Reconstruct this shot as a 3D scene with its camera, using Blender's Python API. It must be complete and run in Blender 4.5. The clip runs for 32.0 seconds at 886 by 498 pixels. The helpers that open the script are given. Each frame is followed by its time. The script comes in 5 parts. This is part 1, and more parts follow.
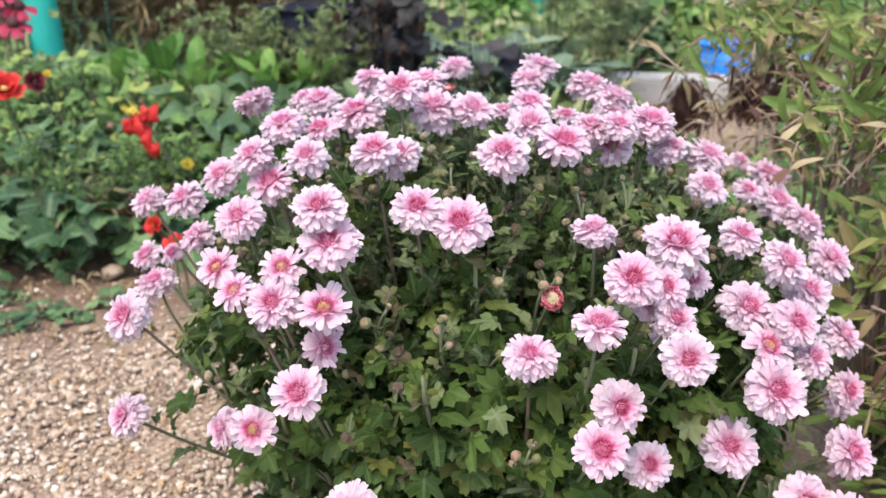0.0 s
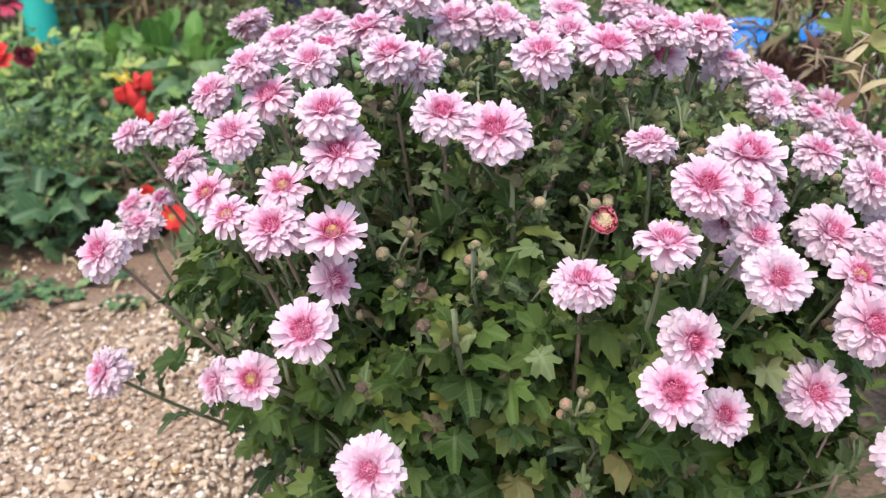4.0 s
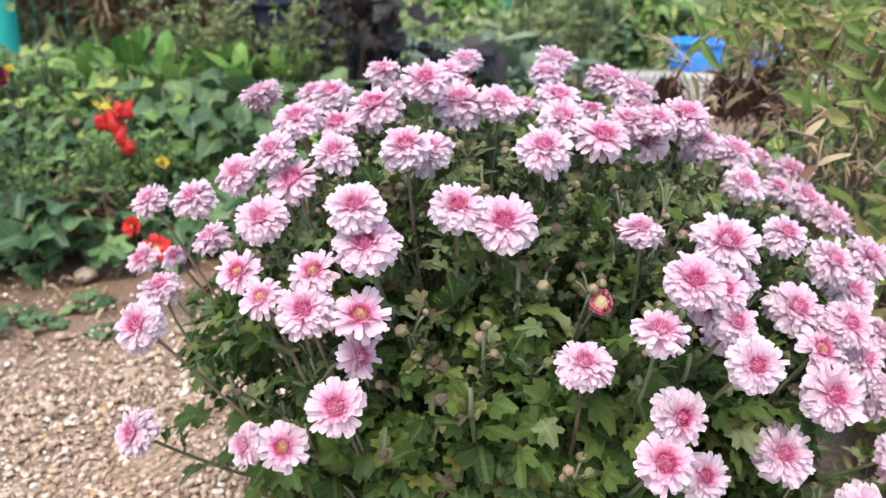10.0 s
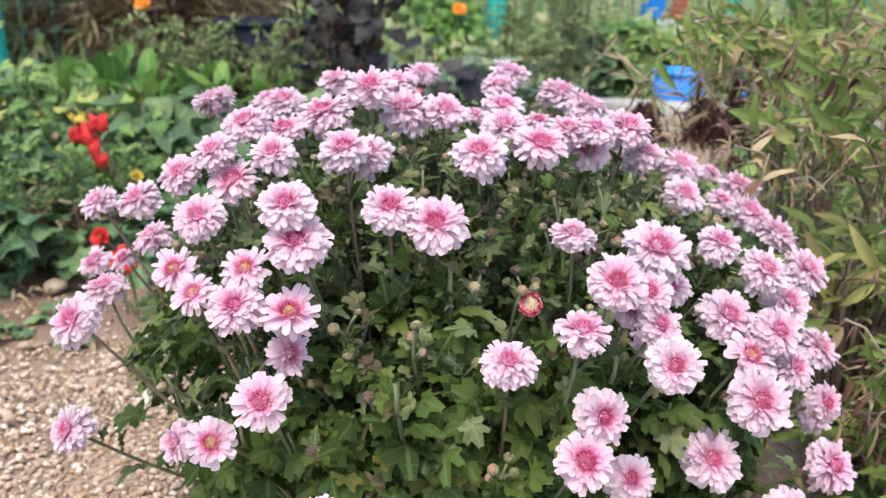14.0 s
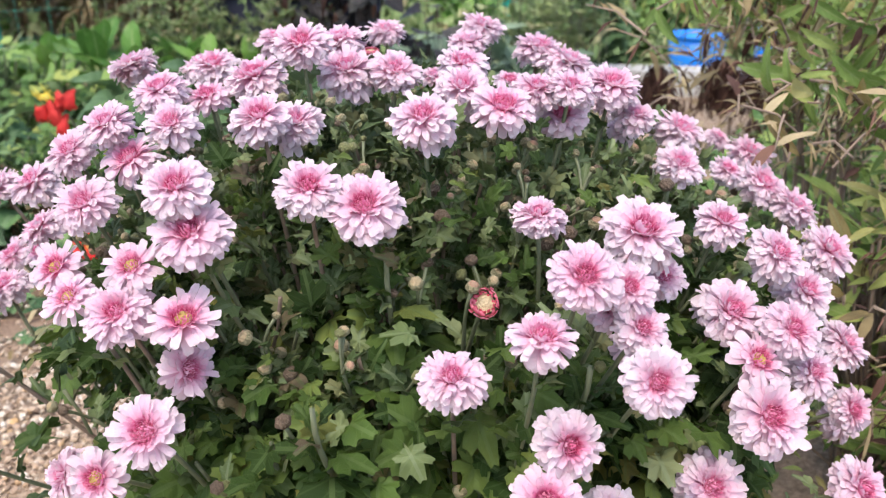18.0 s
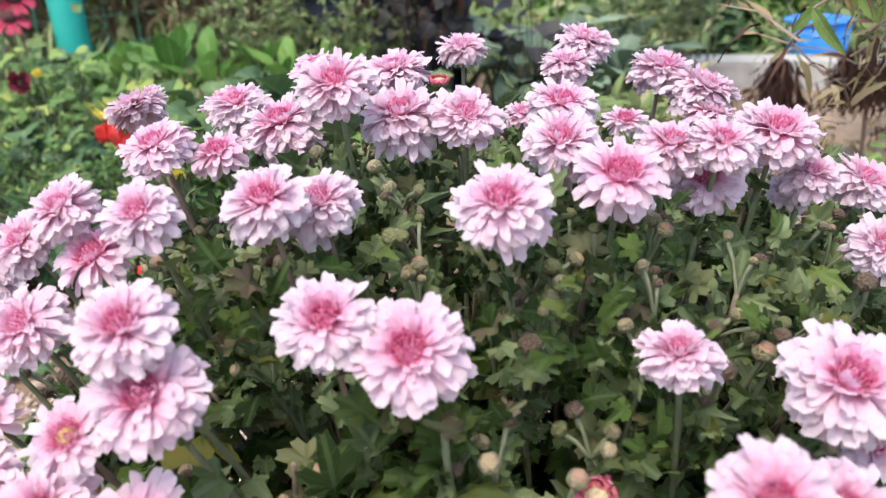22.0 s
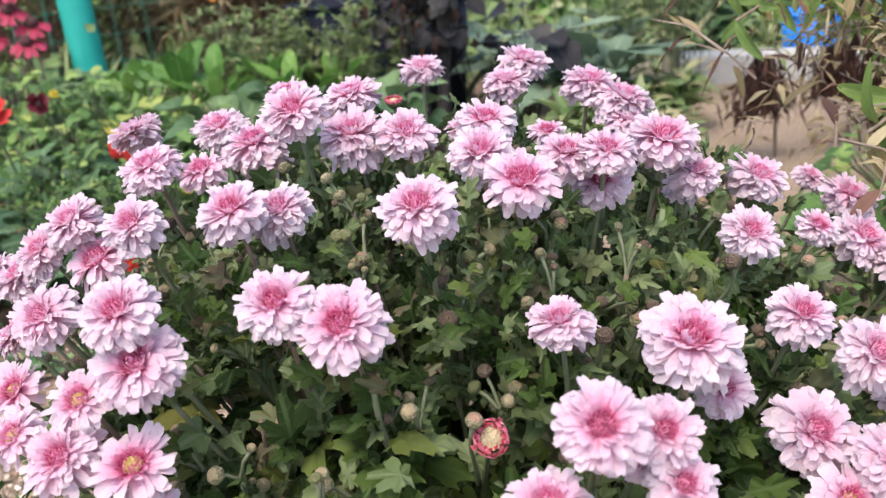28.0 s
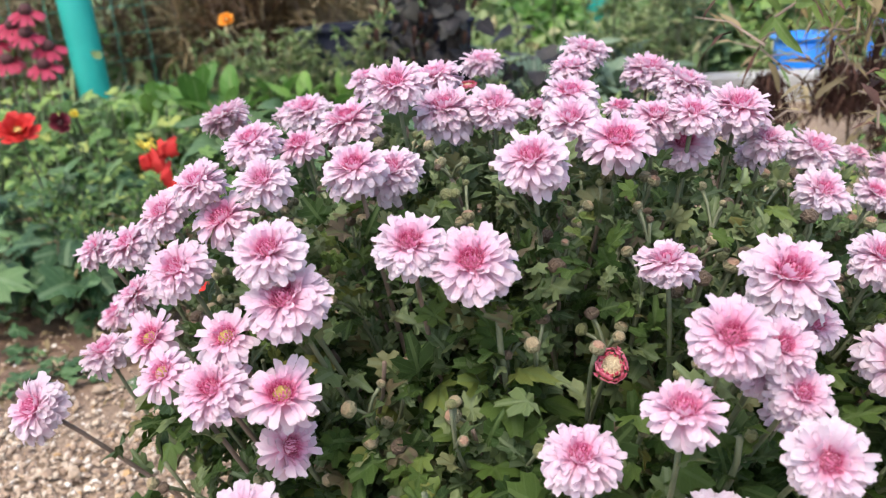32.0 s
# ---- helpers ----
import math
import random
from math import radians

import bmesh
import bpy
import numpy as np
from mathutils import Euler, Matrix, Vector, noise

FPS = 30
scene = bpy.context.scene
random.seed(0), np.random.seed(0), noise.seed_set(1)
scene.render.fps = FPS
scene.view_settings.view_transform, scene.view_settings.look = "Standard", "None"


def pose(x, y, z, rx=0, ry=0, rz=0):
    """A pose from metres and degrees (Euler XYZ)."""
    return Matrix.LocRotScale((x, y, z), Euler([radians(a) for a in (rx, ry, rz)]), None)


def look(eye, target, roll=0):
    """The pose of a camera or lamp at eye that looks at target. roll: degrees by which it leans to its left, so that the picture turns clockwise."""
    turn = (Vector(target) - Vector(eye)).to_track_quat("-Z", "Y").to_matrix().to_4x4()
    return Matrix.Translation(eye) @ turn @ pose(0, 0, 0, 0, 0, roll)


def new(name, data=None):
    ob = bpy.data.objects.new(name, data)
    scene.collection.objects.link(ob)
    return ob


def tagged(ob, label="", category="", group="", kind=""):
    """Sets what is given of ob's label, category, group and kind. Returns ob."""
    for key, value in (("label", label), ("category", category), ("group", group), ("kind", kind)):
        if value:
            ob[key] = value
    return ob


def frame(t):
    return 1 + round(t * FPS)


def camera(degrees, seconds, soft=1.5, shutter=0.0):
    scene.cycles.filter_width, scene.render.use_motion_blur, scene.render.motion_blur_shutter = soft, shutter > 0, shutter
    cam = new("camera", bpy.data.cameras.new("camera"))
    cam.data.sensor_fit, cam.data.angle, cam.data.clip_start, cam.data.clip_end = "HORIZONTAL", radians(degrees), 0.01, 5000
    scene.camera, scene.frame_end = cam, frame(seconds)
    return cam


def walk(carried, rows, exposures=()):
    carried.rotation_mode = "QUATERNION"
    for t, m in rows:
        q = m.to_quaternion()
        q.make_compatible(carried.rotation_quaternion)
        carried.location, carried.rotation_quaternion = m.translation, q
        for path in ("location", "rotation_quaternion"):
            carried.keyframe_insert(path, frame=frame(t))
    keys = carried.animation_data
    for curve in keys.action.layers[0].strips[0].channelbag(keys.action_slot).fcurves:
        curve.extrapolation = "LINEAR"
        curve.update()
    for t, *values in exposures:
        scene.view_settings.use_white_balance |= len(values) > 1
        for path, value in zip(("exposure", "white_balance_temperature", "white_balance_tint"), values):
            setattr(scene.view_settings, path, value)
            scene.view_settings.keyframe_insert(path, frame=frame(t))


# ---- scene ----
cam = camera(55.0, 32.0, 1.2)
cam.data.dof.use_dof, cam.data.dof.focus_distance, cam.data.dof.aperture_fstop = True, 0.58, 10.0
METRES, EYE, TILT, LEAN, TURN = 1.5, 0.75, -21.0, 0.0, 0.0
ROWS = [
    (0.0, 0.0, 0.0, 0.0, 0.0, 0.0, -0.0),
    (0.5, -0.0048, 0.0051, 0.0015, 0.07, -0.31, -1.07),
    (1.0, -0.0098, 0.016, -0.0093, -0.12, -0.01, -1.14),
    (1.5, -0.0089, 0.0431, -0.0292, -0.29, -0.01, -0.56),
    (2.0, -0.0145, 0.0625, -0.0415, -0.29, 0.24, 0.52),
    (2.5, -0.0163, 0.0752, -0.0479, -0.21, 0.24, 1.2),
    (4.5, -0.0129, 0.0759, -0.0395, 0.48, 0.06, 0.4),
    (5.0, -0.0152, 0.0771, -0.0381, 0.52, 0.03, -0.0),
    (5.5, -0.0136, 0.0757, -0.0386, 0.47, 0.06, -0.33),
    (6.0, -0.0125, 0.0679, -0.032, 0.36, 0.06, -0.72),
    (6.5, -0.0064, 0.0532, -0.0198, 0.29, 0.22, -0.99),
    (7.0, -0.0098, 0.0449, -0.0286, 0.04, 0.26, 0.81),
    (7.5, -0.0125, 0.0334, -0.0244, -1.62, 0.28, 1.8),
    (8.0, -0.0212, 0.0361, -0.0151, -2.16, -0.04, 1.09),
    (8.5, -0.0143, 0.0304, -0.0202, -2.67, -0.05, 0.95),
    (9.0, -0.03, 0.0308, -0.0114, -2.88, 0.01, 1.04),
    (9.5, -0.0452, 0.0382, -0.0025, -2.91, -0.2, 0.79),
    (10.0, -0.0454, 0.0317, 0.002, -2.9, -0.11, 0.4),
    (10.5, -0.0426, 0.0307, -0.0004, -2.85, 0.12, 0.38),
    (11.0, -0.0391, 0.0317, -0.0062, -2.78, 0.21, 0.71),
    (11.5, -0.038, 0.033, -0.0103, -2.68, 0.3, 1.17),
    (12.0, -0.032, 0.0311, -0.0163, -2.65, 0.43, 1.61),
    (12.5, -0.0219, 0.0266, -0.0229, -2.68, 0.73, 2.22),
    (13.0, -0.0146, 0.0272, -0.0233, -2.91, 0.9, 2.19),
    (13.5, -0.0126, 0.023, -0.013, -3.2, 1.36, 0.86),
    (15.5, -0.0196, 0.0551, -0.0117, -3.54, 2.1, -2.65),
    (16.0, -0.0217, 0.0769, -0.0298, -2.65, 1.69, -2.55),
    (16.5, -0.0146, 0.0731, -0.0285, -2.22, 1.89, -2.38),
    (17.0, -0.0105, 0.0682, -0.0291, -2.08, 1.97, -2.15),
    (17.5, 0.0032, 0.063, -0.0429, -2.03, 1.9, -0.49),
    (18.0, 0.0318, 0.1079, -0.0043, -1.86, 0.06, 0.5),
    (18.5, 0.0407, 0.1594, 0.0176, -1.3, -0.09, 1.12),
    (19.0, 0.0294, 0.2054, 0.0277, 0.79, -0.24, 0.97),
    (19.5, 0.028, 0.2512, 0.0427, 2.48, 0.5, 0.69),
    (20.0, 0.014, 0.2601, 0.0516, 4.41, -0.61, -2.07),
    (20.5, 0.0197, 0.2526, 0.0382, 4.64, -0.67, -1.6),
    (21.0, 0.0253, 0.2509, 0.0326, 4.66, -0.53, -0.64),
    (21.5, 0.0334, 0.2492, 0.0311, 4.63, -0.36, 0.42),
    (22.0, 0.0384, 0.2412, 0.0463, 4.49, -0.62, 0.55),
    (22.5, 0.0262, 0.244, 0.0496, 4.55, -0.94, 0.59),
    (23.0, 0.013, 0.2396, 0.0532, 4.6, -0.93, 0.6),
    (23.5, 0.0167, 0.2376, 0.0484, 4.84, -1.25, 0.53),
    (24.0, 0.0187, 0.2392, 0.0571, 5.17, -1.28, 0.28),
    (24.5, 0.018, 0.2418, 0.0483, 5.45, -1.23, 0.46),
    (26.5, 0.0412, 0.2294, 0.0379, 6.02, -1.25, 1.32),
    (27.0, 0.0561, 0.2107, 0.0526, 6.26, -1.26, 1.58),
    (27.5, 0.0739, 0.1903, 0.049, 6.35, -1.05, 1.96),
    (28.0, 0.0789, 0.1775, 0.0437, 5.81, -0.55, 2.35),
    (28.5, 0.063, 0.1869, 0.0627, 5.49, -0.19, 1.19),
    (29.0, 0.0424, 0.1929, 0.0503, 5.35, 0.43, 1.15),
    (29.5, 0.0629, 0.1878, 0.0311, 5.15, 0.64, 2.06),
    (30.0, 0.0698, 0.1724, 0.0219, 4.64, 0.74, 3.42),
    (30.5, 0.0553, 0.1746, 0.0274, 4.68, 1.14, 3.84),
    (31.0, 0.0462, 0.1645, 0.029, 4.87, 1.45, 3.76),
    (31.5, 0.0343, 0.1574, 0.0202, 4.97, 1.62, 3.64),
    (32.0, 0.0263, 0.1446, 0.0114, 4.81, 1.61, 2.89),
]
walk(cam, [(t, pose(0, 0, EYE, TILT, LEAN, TURN) @ pose(METRES * x, METRES * y, METRES * z, 90 + pitch, roll, yaw)) for t, x, y, z, yaw, pitch, roll in ROWS], ((0.0, 0.92), (13.0, 0.92), (24.0, 0.91), (28.0, 0.87), (32.0, 0.83)))

# ---- world, sun and exposure ----
world = bpy.data.worlds.new("overcast_sky")
scene.world = world
world.use_nodes = True
wn = world.node_tree.nodes
sky = wn.new("ShaderNodeTexSky")
sky.sky_type, sky.sun_disc = "NISHITA", False
sky.sun_elevation, sky.sun_rotation = radians(66), radians(205)
sky.air_density, sky.dust_density, sky.ozone_density = 1.0, 3.0, 0.6
wn["Background"].inputs["Strength"].default_value = 0.24
world.node_tree.links.new(sky.outputs["Color"], wn["Background"].inputs["Color"])

sun = new("sun", bpy.data.lights.new("sun", "SUN"))
sun.data.energy, sun.data.angle, sun.data.color = 1.15, radians(25), (1.0, 0.94, 0.86)
sun.matrix_world = look((-0.45, -0.85, 2.6), (0, 0.2, 0))


# ---- materials ----
def shader(name, rough=0.6):
    m = bpy.data.materials.new(name)
    m.use_nodes = True
    t = m.node_tree
    b = t.nodes["Principled BSDF"]
    b.inputs["Roughness"].default_value = rough
    return m, t, b


def math_node(t, op, a, b=None, clamp=False):
    n = t.nodes.new("ShaderNodeMath")
    n.operation, n.use_clamp = op, clamp
    for i, s in enumerate((a, b)):
        if s is None:
            continue
        if isinstance(s, (int, float)):
            n.inputs[i].default_value = s
        else:
            t.links.new(s, n.inputs[i])
    return n.outputs[0]


def ramp(t, fac, stops):
    n = t.nodes.new("ShaderNodeValToRGB")
    e = n.color_ramp.elements
    while len(e) < len(stops):
        e.new(0.5)
    for el, (p, c) in zip(e, stops):
        el.position, el.color = p, (*c, 1)
    t.links.new(fac, n.inputs["Fac"])
    return n.outputs["Color"]


def noise_node(t, scale, detail=3.0, coord="Object", rough=0.55):
    c = t.nodes.new("ShaderNodeTexCoord")
    n = t.nodes.new("ShaderNodeTexNoise")
    n.inputs["Scale"].default_value, n.inputs["Detail"].default_value = scale, detail
    n.inputs["Roughness"].default_value = rough
    t.links.new(c.outputs[coord], n.inputs["Vector"])
    return n.outputs["Fac"]


def mix(t, fac, a, b, mode="MIX"):
    n = t.nodes.new("ShaderNodeMix")
    n.data_type, n.blend_type = "RGBA", mode
    for sock, s in ((n.inputs["Factor"], fac), (n.inputs["A"], a), (n.inputs["B"], b)):
        if isinstance(s, (int, float)):
            sock.default_value = s
        elif isinstance(s, tuple):
            sock.default_value = (*s, 1)
        else:
            t.links.new(s, sock)
    return n.outputs["Result"]


def bump(t, b, height, strength=0.3, distance=0.002):
    n = t.nodes.new("ShaderNodeBump")
    n.inputs["Strength"].default_value, n.inputs["Distance"].default_value = strength, distance
    t.links.new(height, n.inputs["Height"])
    t.links.new(n.outputs["Normal"], b.inputs["Normal"])


def lets_light(t, b, colour, amount):
    """Thin tissue: part of the light passes through."""
    out = t.nodes["Material Output"]
    tr = t.nodes.new("ShaderNodeBsdfTranslucent")
    mx = t.nodes.new("ShaderNodeMixShader")
    mx.inputs["Fac"].default_value = amount
    t.links.new(colour, tr.inputs["Color"])
    t.links.new(b.outputs["BSDF"], mx.inputs[1])
    t.links.new(tr.outputs["BSDF"], mx.inputs[2])
    t.links.new(mx.outputs["Shader"], out.inputs["Surface"])


def chance(t):
    """A random value a leaf, whether it is an object or an island of a joined mesh."""
    g, o = t.nodes.new("ShaderNodeNewGeometry"), t.nodes.new("ShaderNodeObjectInfo")
    return math_node(t, "FRACT", math_node(t, "ADD", g.outputs["Random Per Island"], o.outputs["Random"]))


def uv_axes(t):
    u = t.nodes.new("ShaderNodeUVMap")
    s = t.nodes.new("ShaderNodeSeparateXYZ")
    t.links.new(u.outputs["UV"], s.inputs["Vector"])
    return s.outputs["X"], s.outputs["Y"]


def leaf_material(name, stops, rib, rough=0.5, through_light=0.22, scale=60, gloss=0.22):
    m, t, b = shader(name, rough)
    col = ramp(t, chance(t), stops)
    n = noise_node(t, scale, 5)
    col = mix(t, math_node(t, "MULTIPLY", n, 0.55), col, tuple(0.45 * c for c in stops[0][1]))
    x, y = uv_axes(t)
    across = math_node(t, "ABSOLUTE", math_node(t, "SUBTRACT", x, 0.5))
    mid = math_node(t, "LESS_THAN", across, 0.045)
    w = math_node(t, "SINE", math_node(t, "MULTIPLY", math_node(t, "SUBTRACT", y, math_node(t, "MULTIPLY", across, 0.45)), 44))
    side = math_node(t, "MULTIPLY", math_node(t, "GREATER_THAN", w, 0.9), 0.45)
    vein = math_node(t, "MULTIPLY", math_node(t, "MAXIMUM", mid, side), 0.4)
    col = mix(t, vein, col, rib)
    t.links.new(col, b.inputs["Base Color"])
    b.inputs["Specular IOR Level"].default_value = gloss
    bump(t, b, math_node(t, "ADD", n, math_node(t, "MULTIPLY", vein, -1.6)), 0.7, 0.0015)
    lets_light(t, b, col, through_light)
    return m


def petal_material(name, stops, through_light=0.3):
    """UV x: how far in the ring lies; UV y: along the petal."""
    m, t, b = shader(name, 0.55)
    x, y = uv_axes(t)
    f = math_node(t, "MULTIPLY", math_node(t, "POWER", y, 0.7), math_node(t, "SUBTRACT", 1.0, math_node(t, "MULTIPLY", x, 0.85)))
    r = math_node(t, "MULTIPLY", math_node(t, "SUBTRACT", chance(t), 0.5), 0.16)
    o = t.nodes.new("ShaderNodeObjectInfo")
    f = math_node(t, "ADD", f, math_node(t, "MULTIPLY", math_node(t, "SUBTRACT", o.outputs["Random"], 0.45), 0.16))
    f = math_node(t, "ADD", math_node(t, "ADD", f, r), math_node(t, "MULTIPLY", math_node(t, "SUBTRACT", noise_node(t, 3.0), 0.5), 0.2), True)
    col = ramp(t, f, stops)
    streak = noise_node(t, 14.0, 2)
    col = mix(t, math_node(t, "MULTIPLY", streak, 0.18), col, stops[1][1])
    t.links.new(col, b.inputs["Base Color"])
    b.inputs["Specular IOR Level"].default_value = 0.25
    bump(t, b, streak, 0.25, 0.02)
    lets_light(t, b, col, through_light)
    return m


def plain(name, a, c, scale=20, rough=0.6, relief=0.3, distance=0.002, metal=0.0, detail=4, gloss=0.4):
    m, t, b = shader(name, rough)
    n = noise_node(t, scale, detail)
    big = noise_node(t, scale / 7, 2)
    col = ramp(t, math_node(t, "ADD", math_node(t, "MULTIPLY", n, 0.65), math_node(t, "MULTIPLY", big, 0.35)), [(0.32, a), (0.68, c)])
    t.links.new(col, b.inputs["Base Color"])
    b.inputs["Metallic"].default_value = metal
    b.inputs["Specular IOR Level"].default_value = gloss
    bump(t, b, n, relief, distance)
    return m


PINK = [(0.0, (0.45, 0.04, 0.12)), (0.18, (0.72, 0.20, 0.355)), (0.36, (0.77, 0.43, 0.56)), (0.56, (0.755, 0.53, 0.625)), (0.8, (0.73, 0.60, 0.655)), (1.0, (0.71, 0.64, 0.665))]
petals = petal_material("pink_petals", PINK, 0.42)
crimson = petal_material("opening_petals", [(0.0, (0.58, 0.36, 0.14)), (0.3, (0.56, 0.07, 0.11)), (0.6, (0.70, 0.20, 0.27)), (1.0, (0.8, 0.48, 0.55))])
mum_leaf = leaf_material("chrysanthemum_leaf", [(0.0, (0.018, 0.038, 0.007)), (0.4, (0.046, 0.09, 0.015)), (0.72, (0.1, 0.16, 0.03)), (0.88, (0.165, 0.22, 0.05)), (0.95, (0.2, 0.19, 0.042)), (1.0, (0.15, 0.11, 0.075))], (0.12, 0.17, 0.06), 0.52, 0.26, 60, 0.2)
young_leaf = leaf_material("young_chrysanthemum_leaf", [(0.0, (0.055, 0.09, 0.028)), (0.5, (0.122, 0.165, 0.058)), (0.9, (0.205, 0.25, 0.1)), (1.0, (0.23, 0.21, 0.1))], (0.18, 0.22, 0.12), 0.55, 0.2, 60, 0.25)
stalk_green = plain("green_stalk", (0.09, 0.11, 0.055), (0.19, 0.2, 0.115), 60, 0.65)
stalk_dark = plain("dark_green_stalk", (0.04, 0.06, 0.025), (0.09, 0.12, 0.05), 60, 0.65)
stalk_brown = plain("brown_stalk", (0.13, 0.09, 0.07), (0.27, 0.20, 0.145), 50, 0.7)
disc_yellow = plain("yellow_disc", (0.46, 0.28, 0.07), (0.6, 0.5, 0.18), 8, 0.7, 0.6, 0.05)
disc_cream = plain("cream_disc", (0.5, 0.36, 0.2), (0.72, 0.6, 0.36), 8, 0.7, 0.6, 0.05)
disc_rose = plain("rose_disc", (0.5, 0.12, 0.2), (0.66, 0.26, 0.36), 8, 0.7, 0.6, 0.05)
calyx_green = plain("calyx", (0.10, 0.10, 0.05), (0.19, 0.2, 0.09), 6, 0.65, 0.5, 0.05)
bud_scale = plain("bud_scales", (0.17, 0.16, 0.075), (0.33, 0.29, 0.17), 3, 0.6, 0.6, 0.05)
bud_lime = plain("green_bud_scales", (0.10, 0.11, 0.04), (0.21, 0.21, 0.085), 3, 0.55, 0.5, 0.05)
bud_brown = plain("dried_bud_scales", (0.115, 0.075, 0.048), (0.23, 0.165, 0.11), 3, 0.75, 0.7, 0.06)
bud_red = plain("reddened_bud_tip", (0.27, 0.13, 0.085), (0.4, 0.27, 0.17), 4, 0.6, 0.5, 0.05)
bud_cream = plain("bud_tip", (0.27, 0.22, 0.11), (0.42, 0.31, 0.19), 5, 0.6, 0.5, 0.05)

squash_leaf = leaf_material("dark_vine_leaf", [(0.0, (0.028, 0.07, 0.028)), (0.6, (0.075, 0.15, 0.058)), (0.9, (0.145, 0.25, 0.09)), (1.0, (0.2, 0.3, 0.11))], (0.2, 0.28, 0.15), 0.5, 0.15, 30)
soft_leaf = leaf_material("light_bedding_leaf", [(0.0, (0.055, 0.125, 0.03)), (0.45, (0.14, 0.255, 0.06)), (0.85, (0.29, 0.425, 0.11)), (1.0, (0.46, 0.5, 0.13))], (0.2, 0.27, 0.13), 0.5, 0.25, 30)
chard_leaf = leaf_material("bright_broad_leaf", [(0.0, (0.07, 0.17, 0.03)), (0.6, (0.14, 0.30, 0.055)), (1.0, (0.25, 0.42, 0.09))], (0.3, 0.38, 0.15), 0.42, 0.3, 20)
comfrey_leaf = leaf_material("dull_broad_leaf", [(0.0, (0.05, 0.10, 0.04)), (0.6, (0.11, 0.185, 0.075)), (1.0, (0.21, 0.3, 0.13))], (0.24, 0.33, 0.18), 0.5, 0.2, 20)
purple_leaf = leaf_material("dark_purple_leaf", [(0.0, (0.016, 0.014, 0.014)), (0.6, (0.034, 0.03, 0.03)), (0.9, (0.075, 0.07, 0.06)), (1.0, (0.12, 0.11, 0.085))], (0.07, 0.06, 0.06), 0.55, 0.1, 20, 0.25)
kale_leaf = leaf_material("grey_green_leaf", [(0.0, (0.09, 0.14, 0.09)), (0.6, (0.15, 0.22, 0.14)), (1.0, (0.25, 0.33, 0.2))], (0.28, 0.33, 0.24), 0.5, 0.15, 20)
lance_leaf = leaf_material("lance_leaf", [(0.0, (0.11, 0.19, 0.04)), (0.5, (0.24, 0.34, 0.08)), (0.8, (0.42, 0.46, 0.14)), (0.92, (0.50, 0.42, 0.16)), (1.0, (0.27, 0.15, 0.085))], (0.3, 0.34, 0.16), 0.5, 0.3, 30)
dry_leaf = leaf_material("withered_leaf", [(0.0, (0.09, 0.05, 0.03)), (0.5, (0.22, 0.14, 0.08)), (0.85, (0.4, 0.29, 0.15)), (1.0, (0.55, 0.47, 0.27))], (0.3, 0.2, 0.1), 0.75, 0.15, 40)
dark_dry = leaf_material("dark_withered_strand", [(0.0, (0.05, 0.025, 0.02)), (0.6, (0.115, 0.055, 0.042)), (1.0, (0.22, 0.115, 0.08))], (0.1, 0.06, 0.04), 0.8, 0.05, 40)
grass_blade = leaf_material("meadow_blade", [(0.0, (0.13, 0.21, 0.07)), (0.5, (0.28, 0.37, 0.14)), (0.85, (0.42, 0.45, 0.22)), (1.0, (0.55, 0.44, 0.25))], (0.2, 0.26, 0.1), 0.55, 0.3, 10)
straw_blade = leaf_material("straw_blade", [(0.0, (0.2, 0.15, 0.07)), (0.6, (0.4, 0.31, 0.17)), (1.0, (0.55, 0.46, 0.28))], (0.3, 0.24, 0.12), 0.7, 0.2, 10)
red_petal = petal_material("red_petals", [(0.0, (0.6, 0.2, 0.04)), (0.3, (0.48, 0.035, 0.02)), (0.6, (0.6, 0.03, 0.028)), (1.0, (0.68, 0.06, 0.05))], 0.2)
cone_petal = petal_material("magenta_petals", [(0.0, (0.26, 0.012, 0.04)), (0.3, (0.32, 0.02, 0.05)), (0.6, (0.38, 0.03, 0.07)), (1.0, (0.45, 0.06, 0.11))], 0.2)
dark_petal = petal_material("dark_red_petals", [(0.0, (0.06, 0.008, 0.012)), (0.3, (0.1, 0.012, 0.02)), (0.6, (0.14, 0.018, 0.03)), (1.0, (0.2, 0.03, 0.045))], 0.15)
yellow_petal = petal_material("yellow_petals", [(0.0, (0.6, 0.45, 0.05)), (0.3, (0.7, 0.55, 0.07)), (0.6, (0.78, 0.64, 0.1)), (1.0, (0.84, 0.72, 0.15))], 0.2)
orange_petal = petal_material("orange_petals", [(0.0, (0.6, 0.12, 0.01)), (0.3, (0.75, 0.2, 0.01)), (0.6, (0.8, 0.26, 0.02)), (1.0, (0.85, 0.35, 0.03))], 0.2)
cone_dark = plain("dark_seed_cone", (0.03, 0.012, 0.012), (0.10, 0.03, 0.03), 40, 0.8)
teal_paint = plain("teal_coated_steel", (0.015, 0.33, 0.27), (0.03, 0.42, 0.34), 6, 0.38, 0.08)
wire_green = plain("green_coated_wire", (0.03, 0.22, 0.15), (0.06, 0.3, 0.21), 30, 0.45)
concrete = plain("weathered_concrete", (0.32, 0.30, 0.27), (0.48, 0.46, 0.42), 14, 0.9, 0.5, 0.004)
blue_plastic = plain("blue_plastic", (0.01, 0.17, 0.62), (0.02, 0.25, 0.75), 8, 0.35, 0.05)
